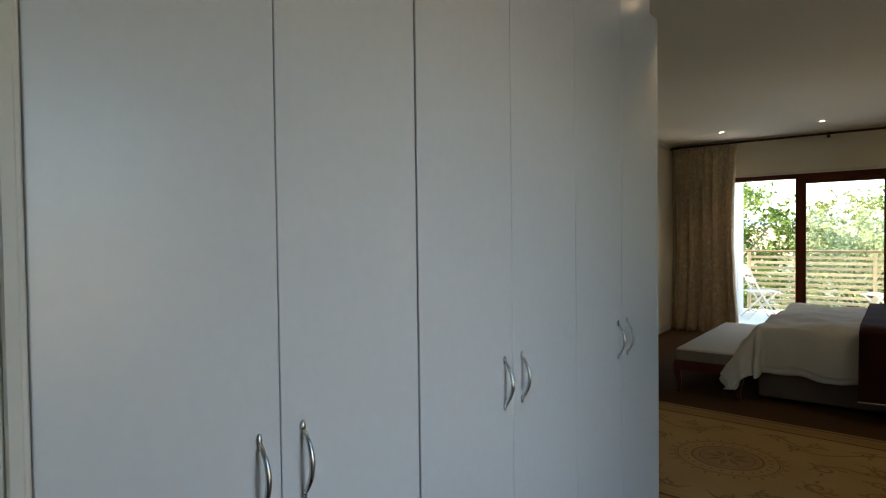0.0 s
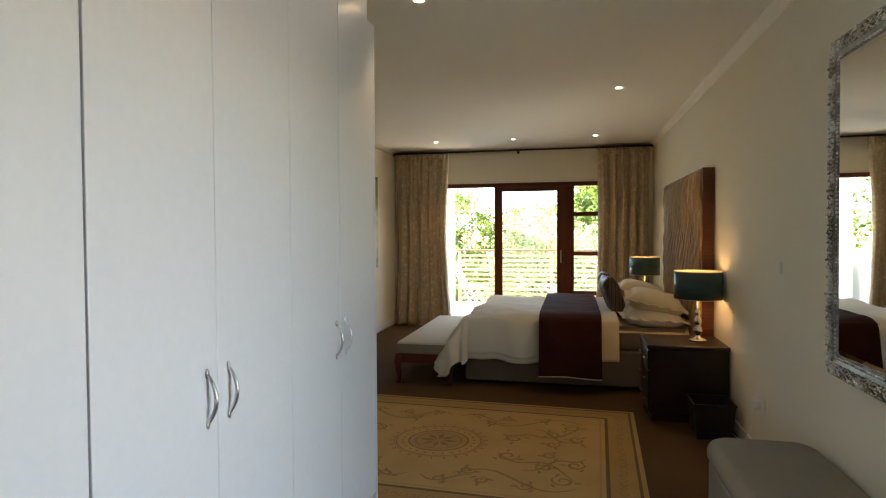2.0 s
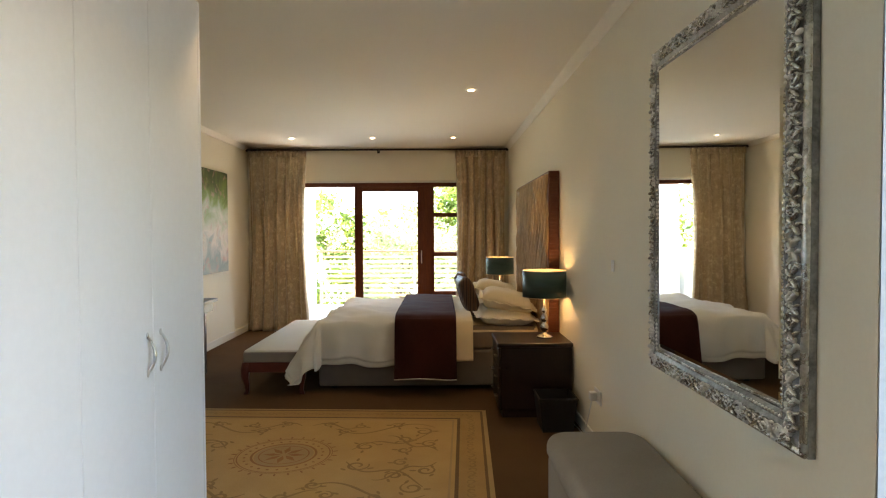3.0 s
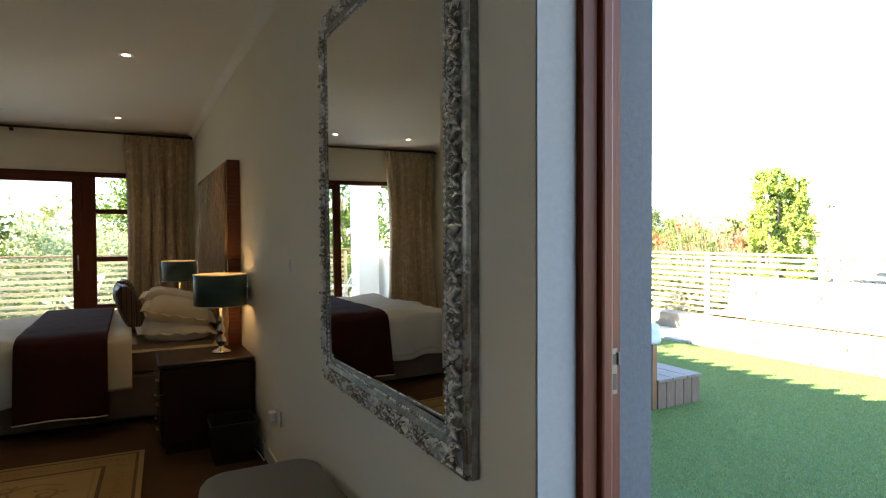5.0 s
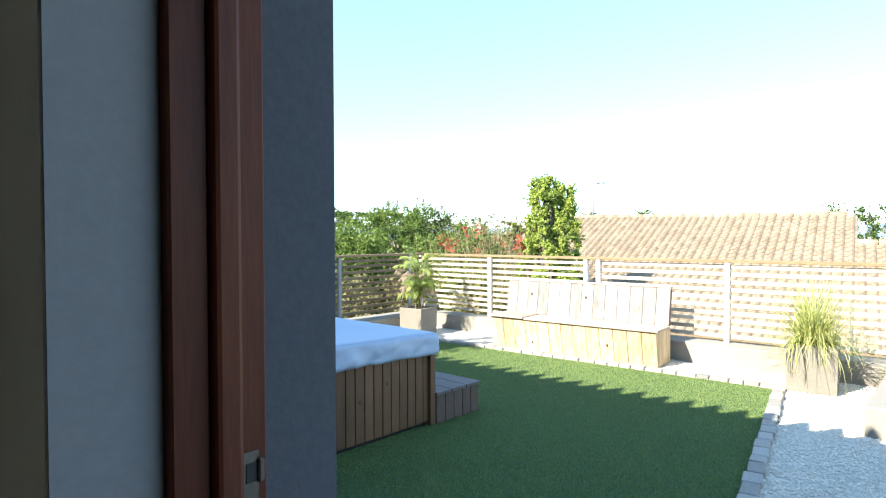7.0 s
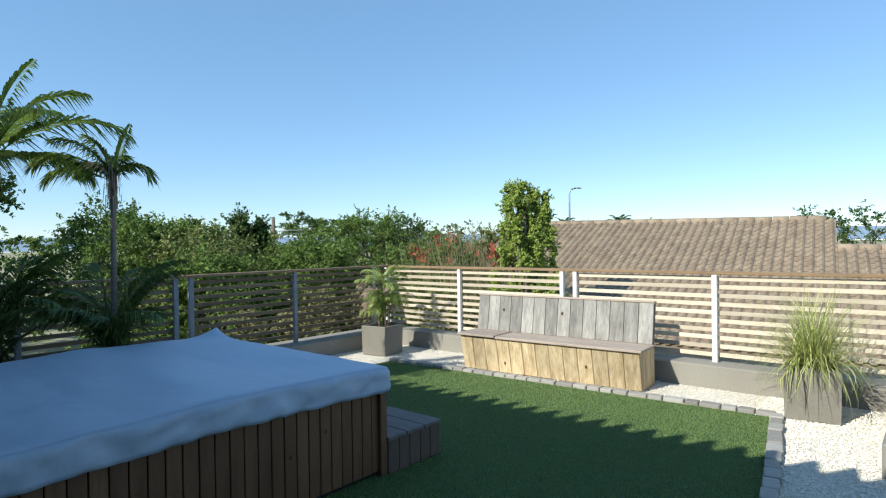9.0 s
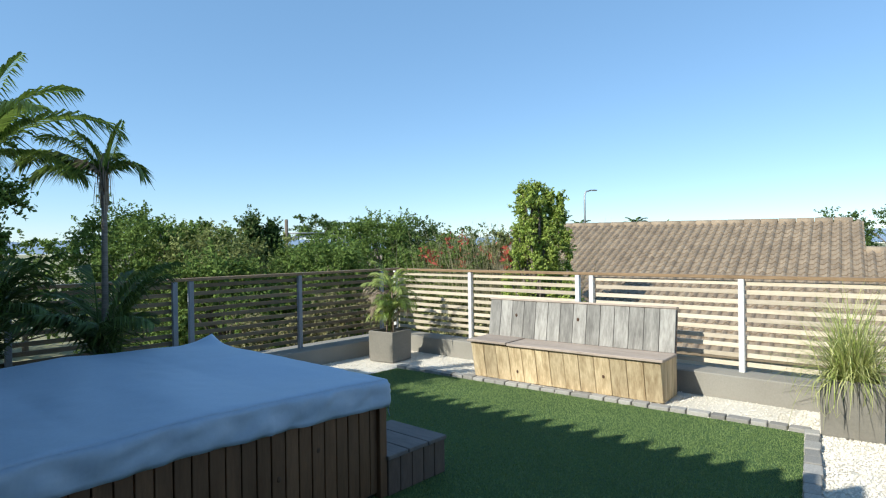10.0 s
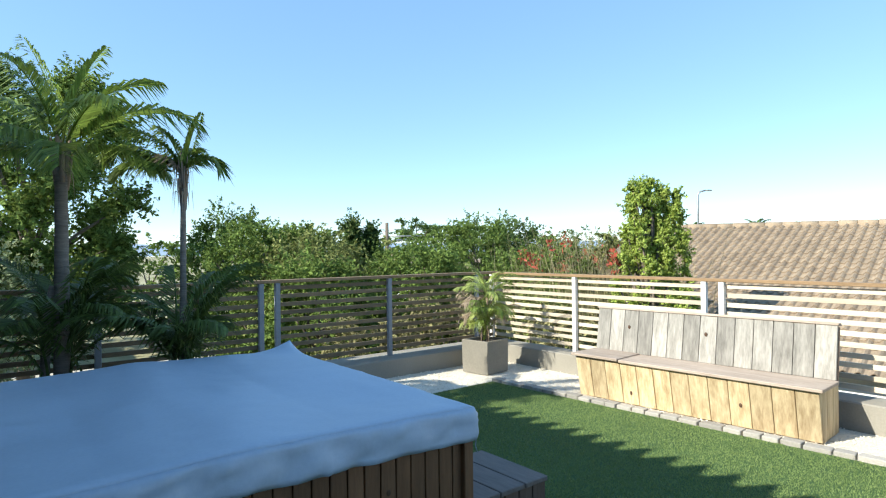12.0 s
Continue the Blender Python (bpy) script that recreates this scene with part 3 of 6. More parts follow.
def mirror():
    t = thing("wall_mirror", (XR, 2.18, 1.525), "tall mirror in a carved antique-silver frame on the cream wall", "mirror")
    hw, hh, fw = 0.575, 0.725, 0.105
    part("backing", box(-0.018, -0.002, -hw + 0.01, hw - 0.01, -hh + 0.01, hh - 0.01), "silver_dark", t)
    bm = bmesh.new()
    iw, ih = hw - fw, hh - fw
    o = [bm.verts.new((-0.024, y, z)) for y, z in ((-iw, -ih), (iw, -ih), (iw, ih), (-iw, ih))]
    i2 = [bm.verts.new((-0.030, y, z)) for y, z in ((-iw + 0.022, -ih + 0.022), (iw - 0.022, -ih + 0.022), (iw - 0.022, ih - 0.022), (-iw + 0.022, ih - 0.022))]
    bm.faces.new(i2)
    for k in range(4):
        bm.faces.new((o[k], o[(k + 1) % 4], i2[(k + 1) % 4], i2[k]))
    bmesh.ops.rotate(bm, verts=bm.verts, cent=(-0.027, 0, 0), matrix=Matrix.Rotation(radians(0.8), 3, "Z") @ Matrix.Rotation(radians(-0.4), 3, "Y"))
    bmesh.ops.translate(bm, verts=bm.verts, vec=(-0.012, 0, 0))
    part("glass", bm, "mirror", t, "bevelled mirror glass")
    rng = random.Random(4)
    for k, (half, other) in enumerate(((hh, hw), (hw, hh), (hh, hw), (hw, hh))):
        turn = Matrix.Rotation(radians(90 * k), 4, "X")
        bm = bmesh.new()
        # mitred moulding: a profile swept along one side; v runs from the outer edge inwards
        prof = [(0.0, -0.002), (0.0, -0.022), (0.006, -0.034), (0.018, -0.03), (0.03, -0.036), (0.06, -0.046), (0.080, -0.038), (0.086, -0.043), (0.094, -0.041), (0.105, -0.030)]
        a = [bm.verts.new((x, other - v, -(half - v))) for v, x in prof]
        b = [bm.verts.new((x, other - v, half - v)) for v, x in prof]
        for i in range(len(prof) - 1):
            bm.faces.new((a[i], a[i + 1], b[i + 1], b[i]))
        bm.transform(turn)
        side = part("frame_side", bm, "silver_frame", t, smooth=False)
        bm = bmesh.new()
        n = round(2 * (half - 0.05) / 0.037)
        for i in range(n):
            z = -(half - 0.05) + (i + 0.5) * 2 * (half - 0.05) / n
            flip = 1 if i % 2 else -1
            for dv, dz, ang, la, wa in ((0.038, 0.0, 42 * flip, 0.029, 0.0085), (0.056, 0.014, -38 * flip, 0.024, 0.0075), (0.026, -0.018, -52 * flip, 0.016, 0.006), (0.062, -0.016, 15, 0.012, 0.005), (0.046, 0.012, 70 * flip, 0.015, 0.005)):
                ang += rng.uniform(-9, 9)
                m = Matrix.Translation((-0.043 - rng.uniform(0, 0.006), other - dv * 1.12 + 0.008, z + dz * 0.75)) @ Matrix.Rotation(radians(ang), 4, "X") @ Matrix.Diagonal((0.012, wa * 0.85, la * 0.74, 1))
                blob(bm, m, 6, 4)
            m = Matrix.Translation((-0.05, other - 0.045, z + 0.03)) @ Matrix.Diagonal((0.008, 0.008, 0.008, 1))
            blob(bm, m, 6, 4)
        bm.transform(turn)
        part("carved_leaves", bm, "silver", side, "carved silver leaf scrolls", smooth=True)
        bm = bmesh.new()
        n = round(2 * (half - 0.09) / 0.018)
        for i in range(n):
            z = -(half - 0.09) + (i + 0.5) * 2 * (half - 0.09) / n
            blob(bm, Matrix.Translation((-0.043, other - 0.09, z)) @ Matrix.Diagonal((0.006, 0.006, 0.0075, 1)), 5, 3)
        bm.transform(turn)
        part("beading", bm, "silver", side, "silver bead edging", smooth=True)
        bm = bmesh.new()
        tube(bm, [(-0.028, other - 0.011, -(half - 0.006)), (-0.028, other - 0.011, half - 0.006)], 0.0125, 8)
        bm.transform(turn)
        part("outer_rib", bm, "silver", side, smooth=True)


mirror()


def drape(rect, over, top, nu=60, nv=60, seed=0.0, puff=0.0, waves=0.012, flare=0.12, hem=0.0, floor_gap=-0.62):
    """A cloth laid over a box: rect of the top, and how far it hangs past each edge (x0, x1, y0, y1)."""
    x0, x1, y0, y1 = rect
    a0, a1, b0, b1 = over

    def at(u, v):
        sx, sy = x0 - a0 + u * (x1 - x0 + a0 + a1), y0 - b0 + v * (y1 - y0 + b0 + b1)
        cx, cy = min(max(sx, x0), x1), min(max(sy, y0), y1)
        dx, dy = sx - cx, sy - cy
        dist = math.hypot(dx, dy)
        z = top + puff * (wob(sx, sy, seed, 3.1) + 0.5 * wob(sx, sy, seed + 3, 7.0))
        if dist < 1e-6:
            e = min(sx - x0 + 9 * (a0 == 0), x1 - sx + 9 * (a1 == 0), sy - y0 + 9 * (b0 == 0), y1 - sy + 9 * (b1 == 0))
            return Vector((sx, sy, z - 0.03 * math.exp(-max(e, 0) / 0.05)))
        n = Vector((dx, dy)) / dist
        along = sx * abs(n.y) + sy * abs(n.x)
        out = 0.035 * (1 - math.exp(-dist / 0.05)) + (flare + 0.35 * abs(n.x * n.y) + 0.30 * max(0.0, -n.x) ** 0.7) * dist + waves * min(dist / 0.15, 1.5) * (math.sin(along * 17 + seed * 3) + 1.3 * wob(along, seed, 0, 5.0))
        drop = max(dist - 0.02, 0) * 0.97 + 0.03
        return Vector((cx + n.x * out, cy + n.y * out, max(z - drop - hem * wob(along, seed + 9, 0, 3.0), floor_gap)))
    return grid(nu, nv, at)


def cushion(bm, w, h, t, m, n=18):
    """A pillow: two bulged sheets that meet in a pinched edge."""
    rows = {}
    for s in (1, -1):
        for i in range(n + 1):
            for j in range(n + 1):
                u, v = 2 * i / n - 1, 2 * j / n - 1
                edge = abs(u) == 1 or abs(v) == 1
                if edge and s < 0:
                    rows[s, i, j] = rows[1, i, j]
                    continue
                k = (1 - u ** 4) * (1 - v ** 4)
                pinch = 1 - 0.06 * (1 - abs(u * v)) * (u * u + v * v)
                z = s * t * 0.5 * max(k, 0) ** 0.42 * (1 + 0.12 * wob(u, v, s, 2.5))
                rows[s, i, j] = bm.verts.new(m @ Vector((u * w / 2 * pinch, v * h / 2 * pinch, z)))
        for i in range(n):
            for j in range(n):
                q = [rows[s, i, j], rows[s, i + 1, j], rows[s, i + 1, j + 1], rows[s, i, j + 1]]
                bm.faces.new(q if s > 0 else q[::-1])
    return bm


def bed():
    b = thing("bed", (-0.06, 6.15, 0), "double bed with a taupe upholstered base and mattress", "bed")
    part("base", box(-1.02, 0.98, -0.86, 0.86, 0.035, 0.36, bev=0.02, seg=2), "valance", b, "taupe upholstered bed base")
    part("mattress", box(-1.02, 0.98, -0.86, 0.86, 0.362, 0.575, bev=0.05, seg=3), "valance", b, "taupe covered mattress", smooth=True)
    for x in (-0.9, 0.86):
        for y in (-0.74, 0.74):
            part("foot", lathe(bmesh.new(), [(0.03, 0), (0.03, 0.036)], x, y, 0, 12), "black_plastic", b)
    part("fitted_sheet", drape((0.05, 0.97, -0.84, 0.84), (0, 0, 0.05, 0.05), 0.587, 24, 40, 2.2, 0.006), "sheet", b, "cream cotton sheet", smooth=True)


bed()
e = thing("duvet", (-0.06, 6.15, 0.585), "rumpled white cotton duvet hanging over the bed's sides and foot", "duvet")
o = part("cover", drape((-1.0, 0.20, -0.86, 0.86), (0.40, 0, 0.37, 0.37), 0.070, 90, 110, 1.3, 0.028, 0.018, 0.12, 0.045, -0.46), "duvet", e, smooth=True)
thick(o, 0.022)
o = part("hem_band", drape((-0.99, 0.19, -0.85, 0.85), (0.43, 0, 0.40, 0.40), 0.052, 90, 110, 1.3, 0.028, 0.018, 0.115, 0.045, -0.48), "duvet", e, smooth=True)
thick(o, 0.006)
e = thing("folded_duvet_edge", (-0.06, 6.15, 0.585), "white turned-back duvet edge hanging beside the throw", "duvet")
o = part("cover", drape((0.21, 0.375, -0.92, 0.92), (0, 0, 0.38, 0.38), 0.080, 14, 110, 5.1, 0.008, 0.006, 0.13, 0.02), "sheet", e, smooth=True)
thick(o, 0.02)
e = thing("throw", (-0.06, 6.15, 0.585), "chocolate brown velvet throw laid across the white duvet", "throw")
o = part("cloth", drape((-0.32, 0.225, -0.955, 0.955), (0, 0, 0.55, 0.55), 0.110, 34, 120, 7.7, 0.010, 0.006, 0.19, 0.012), "throw", e, smooth=True)
for side in (-1, 1):
    low = [v.co for v in o.data.vertices if v.co.y * side > 0]
    depth = min(c.z for c in low)
    rim = sorted((c for c in low if c.z < depth + 0.03), key=lambda c: c.x)
    line = [rim[0]]
    for c in rim[1:]:
        if c.x - line[-1].x > 0.03:
            line.append(c)
    part("satin_edge", tube(bmesh.new(), [c + Vector((0, 0.012 * side, 0.004)) for c in line], 0.005, 6), "duvet", e, "pale satin edging", smooth=True)
thick(o, 0.014)


def pillow(name, place, size, tilt, mat, label, turn=0):
    p = thing(name, place, label, name.split("_")[-1], "pillows on the bed", turn)
    bm = bmesh.new()
    cushion(bm, size[0], size[1], size[2], Matrix.Rotation(radians(tilt), 4, "Y"))
    part("cover", bm, mat, p, smooth=True)
    bm = bmesh.new()
    mm = Matrix.Rotation(radians(tilt), 4, "Y")
    w2, h2 = size[0] / 2 + 0.03, size[1] / 2 + 0.03
    n = 16
    ring = []
    for q in range(4):
        for i in range(n):
            s = 2 * i / n - 1
            x, y = ((s, -1), (1, s), (-s, 1), (-1, -s))[q]
            ring.append((x, y))
    outer = [bm.verts.new(mm @ Vector((x * w2, y * h2, 0.010 * math.sin(i * 1.9) + 0.008 * wob(i * 0.3, 0)))) for i, (x, y) in enumerate(ring)]
    inner = [bm.verts.new(mm @ Vector((x * (w2 - 0.075), y * (h2 - 0.075), 0.0))) for x, y in ring]
    for i in range(len(ring)):
        bm.faces.new((outer[i], outer[(i + 1) % len(ring)], inner[(i + 1) % len(ring)], inner[i]))
    if "cushion" not in name:
        thick(part("flange", bm, mat, p, smooth=True), 0.005, 0)
    else:
        bm.free()


for y in (5.62, 6.62):
    pillow("lower_pillow", (0.62, y, 0.65), (0.50, 0.72, 0.17), 3, "duvet", "plump white cotton pillow lying on the bed", 2)
    pillow("upper_pillow", (0.66, y + 0.02, 0.775), (0.48, 0.70, 0.20), 12, "sheet", "cream pillow with a frilled flange on a white pillow", -4)
pillow("striped_cushion", (0.30, 5.86, 0.80), (0.42, 0.42, 0.15), 70, "stripe", "square brown striped silk cushion leaning on the pillows", 5)
pillow("striped_cushion", (0.30, 6.50, 0.80), (0.42, 0.42, 0.15), 68, "stripe", "square brown striped silk cushion leaning on the pillows", -4)


def headboard():
    h = thing("headboard", (XR, 6.0, 0.30), "tall carved wooden headboard panel with wavy golden ridges", "headboard")
    part("body", box(-0.095, -0.002, -0.985, 0.985, 0.0, 1.655, bev=0.004), "headboard_side", h, "ribbed red-brown sides")
    rib = None
    for k in range(52):
        m = Matrix.Translation((0, -0.985, 0.04 + k * 0.0305))
        if rib is None:
            rib = part("rib", box(-0.088, -0.008, -0.005, 0.0, 0.0, 0.017, bev=0.002), "headboard_side", h)
            rib.matrix_basis = m
        else:
            share("rib", rib, h, m)
    n = 46
    for k in range(n):
        y = -0.955 + k * 1.91 / (n - 1)
        pts = []
        for i in range(34):
            z = 0.02 + i * 1.61 / 33
            yy = y + 0.030 * math.sin(z * 9.5 + 0.9 * math.sin(k * 0.5)) + 0.012 * math.sin(z * 23 + k * 1.7)
            pts.append((-0.098 - 0.010 * math.sin(z * 14 + k * 0.9) ** 2, min(max(yy, -0.975), 0.975), z))
        part("carved_ridge", tube(bmesh.new(), pts, 0.0135, 5), "carved", h, smooth=True)


headboard()


def nightstand(y, label):
    n = thing("nightstand", (0.47, y, 0), label, "nightstand", "nightstands")
    part("body", box(0.015, 0.565, 0.015, 0.485, 0.06, 0.545, bev=0.004), "dark_wood", n)
    part("top", box(-0.012, 0.57, -0.005, 0.505, 0.547, 0.58, bev=0.008, seg=2), "dark_wood", n, "polished dark top")
    part("plinth", box(0.03, 0.56, 0.03, 0.47, 0.0, 0.06), "dark_wood", n)
    for k in range(3):
        z = 0.075 + k * 0.157
        dr = part("drawer", box(-0.002, 0.015, 0.025, 0.475, z, z + 0.148, bev=0.004), "dark_wood", n)
        for yy in (0.12, 0.38):
            bm = bmesh.new()
            tube(bm, [(-0.002, yy - 0.035, z + 0.075), (-0.02, yy - 0.028, z + 0.075), (-0.02, yy + 0.028, z + 0.075), (-0.002, yy + 0.035, z + 0.075)], 0.004, 6)
            part("handle", bm, "steel", dr, "small steel drawer handle", smooth=True)


nightstand(4.455, "dark mahogany three-drawer nightstand with small steel handles")
nightstand(7.07, "dark mahogany three-drawer nightstand beyond the bed")


def table_lamp(x, y, label):
    t = thing("table_lamp", (x, y, 0.582), label, "lamp", "bedside lamps")
    prof = [(0.062, 0), (0.066, 0.008), (0.05, 0.018), (0.02, 0.03), (0.016, 0.05), (0.03, 0.066), (0.034, 0.085), (0.026, 0.105), (0.015, 0.118), (0.024, 0.135),
            (0.03, 0.155), (0.022, 0.178), (0.012, 0.195), (0.02, 0.21), (0.022, 0.225), (0.010, 0.245), (0.009, 0.36)]
    part("base", lathe(bmesh.new(), prof, seg=28), "chrome", t, "turned polished nickel base", smooth=True)
    bm = lathe(bmesh.new(), [(0.170, 0.325), (0.170, 0.540)], seg=40, cap=False)
    o = part("shade", bm, "teal", t, "teal silk drum shade", smooth=True)
    thick(o, 0.004, 1)
    o = part("shade_lining", lathe(bmesh.new(), [(0.167, 0.327), (0.167, 0.538)], seg=40, cap=False), "gold_lining", t, smooth=True)
    for z in (0.325, 0.536):
        part("shade_rim", lathe(bmesh.new(), [(0.169, z), (0.1765, z), (0.1765, z + 0.006), (0.169, z + 0.006), (0.169, z)], seg=40, cap=False), "gold_lining", t)
    bm = bmesh.new()
    for k in range(3):
        a = 2.0944 * k
        tube(bm, [(0.012 * math.cos(a), 0.012 * math.sin(a), 0.36), (0.165 * math.cos(a), 0.165 * math.sin(a), 0.40)], 0.002, 5)
    part("spider", bm, "chrome", t)
    part("bulb", lathe(bmesh.new(), [(0.012, 0.36), (0.016, 0.385), (0.030, 0.42), (0.028, 0.445), (0.012, 0.462)], seg=16), "bulb", t, "lit warm bulb", smooth=True)


table_lamp(0.862, 4.70, "lit lamp with teal drum shade on the nightstand")
table_lamp(0.772, 7.30, "lit lamp with teal drum shade beyond the bed")

e = thing("waste_bin", (0.86, 4.25, 0), "black square plastic waste bin beside the nightstand", "bin")
bm = bmesh.new()
r = [[bm.verts.new((x * w, y * w, z)) for x, y in ((-1, -1), (1, -1), (1, 1), (-1, 1))] for w, z in ((0.110, 0.0), (0.135, 0.235), (0.140, 0.237), (0.140, 0.247), (0.128, 0.247), (0.105, 0.01))]
for a, b in zip(r, r[1:]):
    for i in range(4):
        bm.faces.new((a[i], a[(i + 1) % 4], b[(i + 1) % 4], b[i]))
bm.faces.new(r[0][::-1])
bm.faces.new(r[-1])
part("body", bm, "black_plastic", e)


def bed_bench():
    b = thing("bed_bench", (-1.46, 6.10, 0), "long cherry-wood bench with a pale cushion at the bed's foot", "bench")
    L = 0.92
    part("cushion", box(-0.262, 0.262, -L + 0.004, L - 0.004, 0.350, 0.392, bev=0.014, seg=3), "bench_cloth", b, "pale cream upholstered seat", smooth=True)
    part("cushion_band", box(-0.268, 0.268, -L - 0.003, L + 0.003, 0.285, 0.376, bev=0.010, seg=2), "bench_band", b, "taupe cloth band")
    for x in (-0.25, 0.25):
        bm = bmesh.new()
        n = 30
        for i in range(n):
            a, c = -L + 2 * L * i / n, -L + 2 * L * (i + 1) / n
            za, zc = (0.20 - 0.035 * min(1, max(0, (0.12 - (L - abs(q))) / 0.12)) for q in (a, c))
            vs = [bm.verts.new((x + dx, q, z)) for q, zl in ((a, za), (c, zc)) for z in (zl, 0.284) for dx in (-0.012, 0.012)]
            for f in ((0, 1, 3, 2), (4, 6, 7, 5), (0, 4, 5, 1), (2, 3, 7, 6), (0, 2, 6, 4), (1, 5, 7, 3)):
                bm.faces.new([vs[k] for k in f])
        part("apron", bm, "bench_wood", b)
    for y in (-L + 0.01, L - 0.01):
        part("end_apron", box(-0.24, 0.24, y - 0.012, y + 0.012, 0.195, 0.284, bev=0.003), "bench_wood", b)
    for x in (-0.245, 0.245):
        for y in (-L + 0.02, L - 0.02):
            sx, sy = (1 if x > 0 else -1), (1 if y > 0 else -1)
            bm = bmesh.new()
            rings = []
            for z, off, w in ((0.284, 0.0, 0.030), (0.22, 0.008, 0.032), (0.15, 0.010, 0.026), (0.08, -0.002, 0.019), (0.03, -0.004, 0.016), (0.0, 0.006, 0.020)):
                rings.append([bm.verts.new((x + sx * off + p * w, y + sy * off + q * w, z)) for p, q in ((-1, -1), (1, -1), (1, 1), (-1, 1))])
            for a, c in zip(rings, rings[1:]):
                for i in range(4):
                    bm.faces.new((a[i], a[(i + 1) % 4], c[(i + 1) % 4], c[i]))
            bm.faces.new(rings[0])
            bm.faces.new(rings[-1][::-1])
            part("leg", bm, "bench_wood", b, smooth=True)


bed_bench()

e = thing("ottoman", (0.785, 2.33, 0), "grey-beige upholstered box ottoman against the cream wall", "ottoman")
def soft_block(w, l, z0, z1, r, edge, dome):
    """An upholstered block with rounded plan corners, rolled edges and a slightly domed top."""
    def ring(inset, z, bm):
        out = []
        for cx, cy, a0 in ((1, 1, 0), (-1, 1, 90), (-1, -1, 180), (1, -1, 270)):
            for k in range(7):
                a = radians(a0 + 15 * k)
                rr = max(r - inset, 0.01)
                out.append(bm.verts.new((cx * (w - r) + rr * math.cos(a), cy * (l - r) + rr * math.sin(a), z)))
        return out
    bm = bmesh.new()
    rows = [ring(edge * 0.5, z0, bm), ring(0, z0 + edge * 0.4, bm), ring(0, z1 - edge, bm)]
    rows += [ring(edge * (1 - math.cos(radians(a))), z1 - edge + edge * math.sin(radians(a)), bm) for a in (25, 50, 75, 90)]
    for p, q in zip(rows, rows[1:]):
        for i in range(28):
            bm.faces.new((p[i], p[(i + 1) % 28], q[(i + 1) % 28], q[i]))
    bm.faces.new(rows[0][::-1])
    mid = bm.verts.new((0, 0, z1 + dome))
    for i in range(28):
        bm.faces.new((rows[-1][i], rows[-1][(i + 1) % 28], mid))
    return bm


part("box", soft_block(0.238, 0.612, 0.03, 0.335, 0.11, 0.02, 0.0), "ottoman", e, smooth=True)
part("lid", soft_block(0.246, 0.62, 0.333, 0.430, 0.115, 0.05, 0.012), "ottoman", e, "soft rounded lid", smooth=True)
for x in (-0.18, 0.18):
    for y in (-0.54, 0.54):
        part("foot", lathe(bmesh.new(), [(0.022, 0), (0.028, 0.032)], x, y, 0, 12), "dark_wood", e)


def curtain(x0, x1, label, seed):
    c = thing("curtain", ((x0 + x1) / 2, YF - 0.11, 0), label, "curtain", "pair of curtains")
    w = x1 - x0

    def at(u, v):
        z = 2.62 * (1 - v) + 0.012
        full = min(v * 3.0, 1.0)
        spread = 1.0 - 0.07 * math.sin(math.pi * min(v * 1.15, 1)) + 0.09 * v ** 5
        folds = math.sin(u * 6.28319 * 5.0 + seed + 1.8 * wob(u, seed, v * 0.3, 3.0)) + 0.35 * math.sin(u * 6.28319 * 13 + seed)
        amp = (0.026 + 0.040 * full) * (0.75 + 0.5 * wob(u, v * 0.4, seed, 5.0))
        return Vector(((u - 0.5) * w * spread + 0.012 * wob(u, v, seed, 6.0) * v + 0.03 * v ** 8 * wob(u, 1, seed, 4), amp * folds - 0.035 * full - 0.05 * v ** 8 + 0.006 * wob(u, v, seed + 4, 9), z))
    thick(part("cloth", grid(110, 40, at), "curtain", c, smooth=True), 0.004, 0)

    def head(u, v):
        folds = math.sin(u * 6.28319 * 15 + seed)
        return Vector(((u - 0.5) * w, -0.012 + 0.016 * folds, 2.635 - 0.09 * v))
    thick(part("pleated_heading", grid(120, 3, head), "curtain", c, smooth=True), 0.004, 0)


curtain(-2.78, -1.93, "floor-length taupe damask curtain drawn to the wall", 0.4)
curtain(0.26, 1.0, "floor-length taupe damask curtain drawn to the wall", 2.1)
e = thing("curtain_rod", (-0.9, YF - 0.11, 2.655), "dark brown wooden curtain rod with brackets over the doors", "curtain rod")
bm = bmesh.new()
tube(bm, [(-1.90, 0, 0), (1.92, 0, 0)], 0.015, 12)
part("rod", bm, "dark_wood", e, smooth=True)
for x in (-1.90, 1.92):
    part("finial", blob(bmesh.new(), Matrix.Translation((x, 0, 0)) @ Matrix.Diagonal((0.022, 0.026, 0.026, 1)), 12, 8), "dark_wood", e, smooth=True)
for x in (-1.82, 0.02, 1.82):
    bm = box(x - 0.012, x + 0.012, 0.012, 0.108, -0.008, 0.008, bev=0.003)
    bx(bm, x - 0.02, x + 0.02, 0.098, 0.109, -0.04, 0.03, bev=0.003)
    bx(bm, x - 0.014, x + 0.014, -0.018, 0.018, -0.021, 0.012, bev=0.003)
    part("bracket", bm, "dark_wood", e)
ring = None
for x0, x1 in ((-1.86, -1.05), (1.18, 1.88)):
    for i in range(11):
        x = x0 + (x1 - x0) * i / 10
        m = Matrix.Translation((x, 0, -0.004))
        if ring is None:
            bm = bmesh.new()
            tube(bm, [(0, 0.021 * math.cos(6.28319 * k / 14), 0.021 * math.sin(6.28319 * k / 14)) for k in range(15)], 0.0032, 5)
            ring = part("ring", bm, "dark_wood", e, smooth=True)
            ring.matrix_basis = m
        else:
            share("ring", ring, e, m)

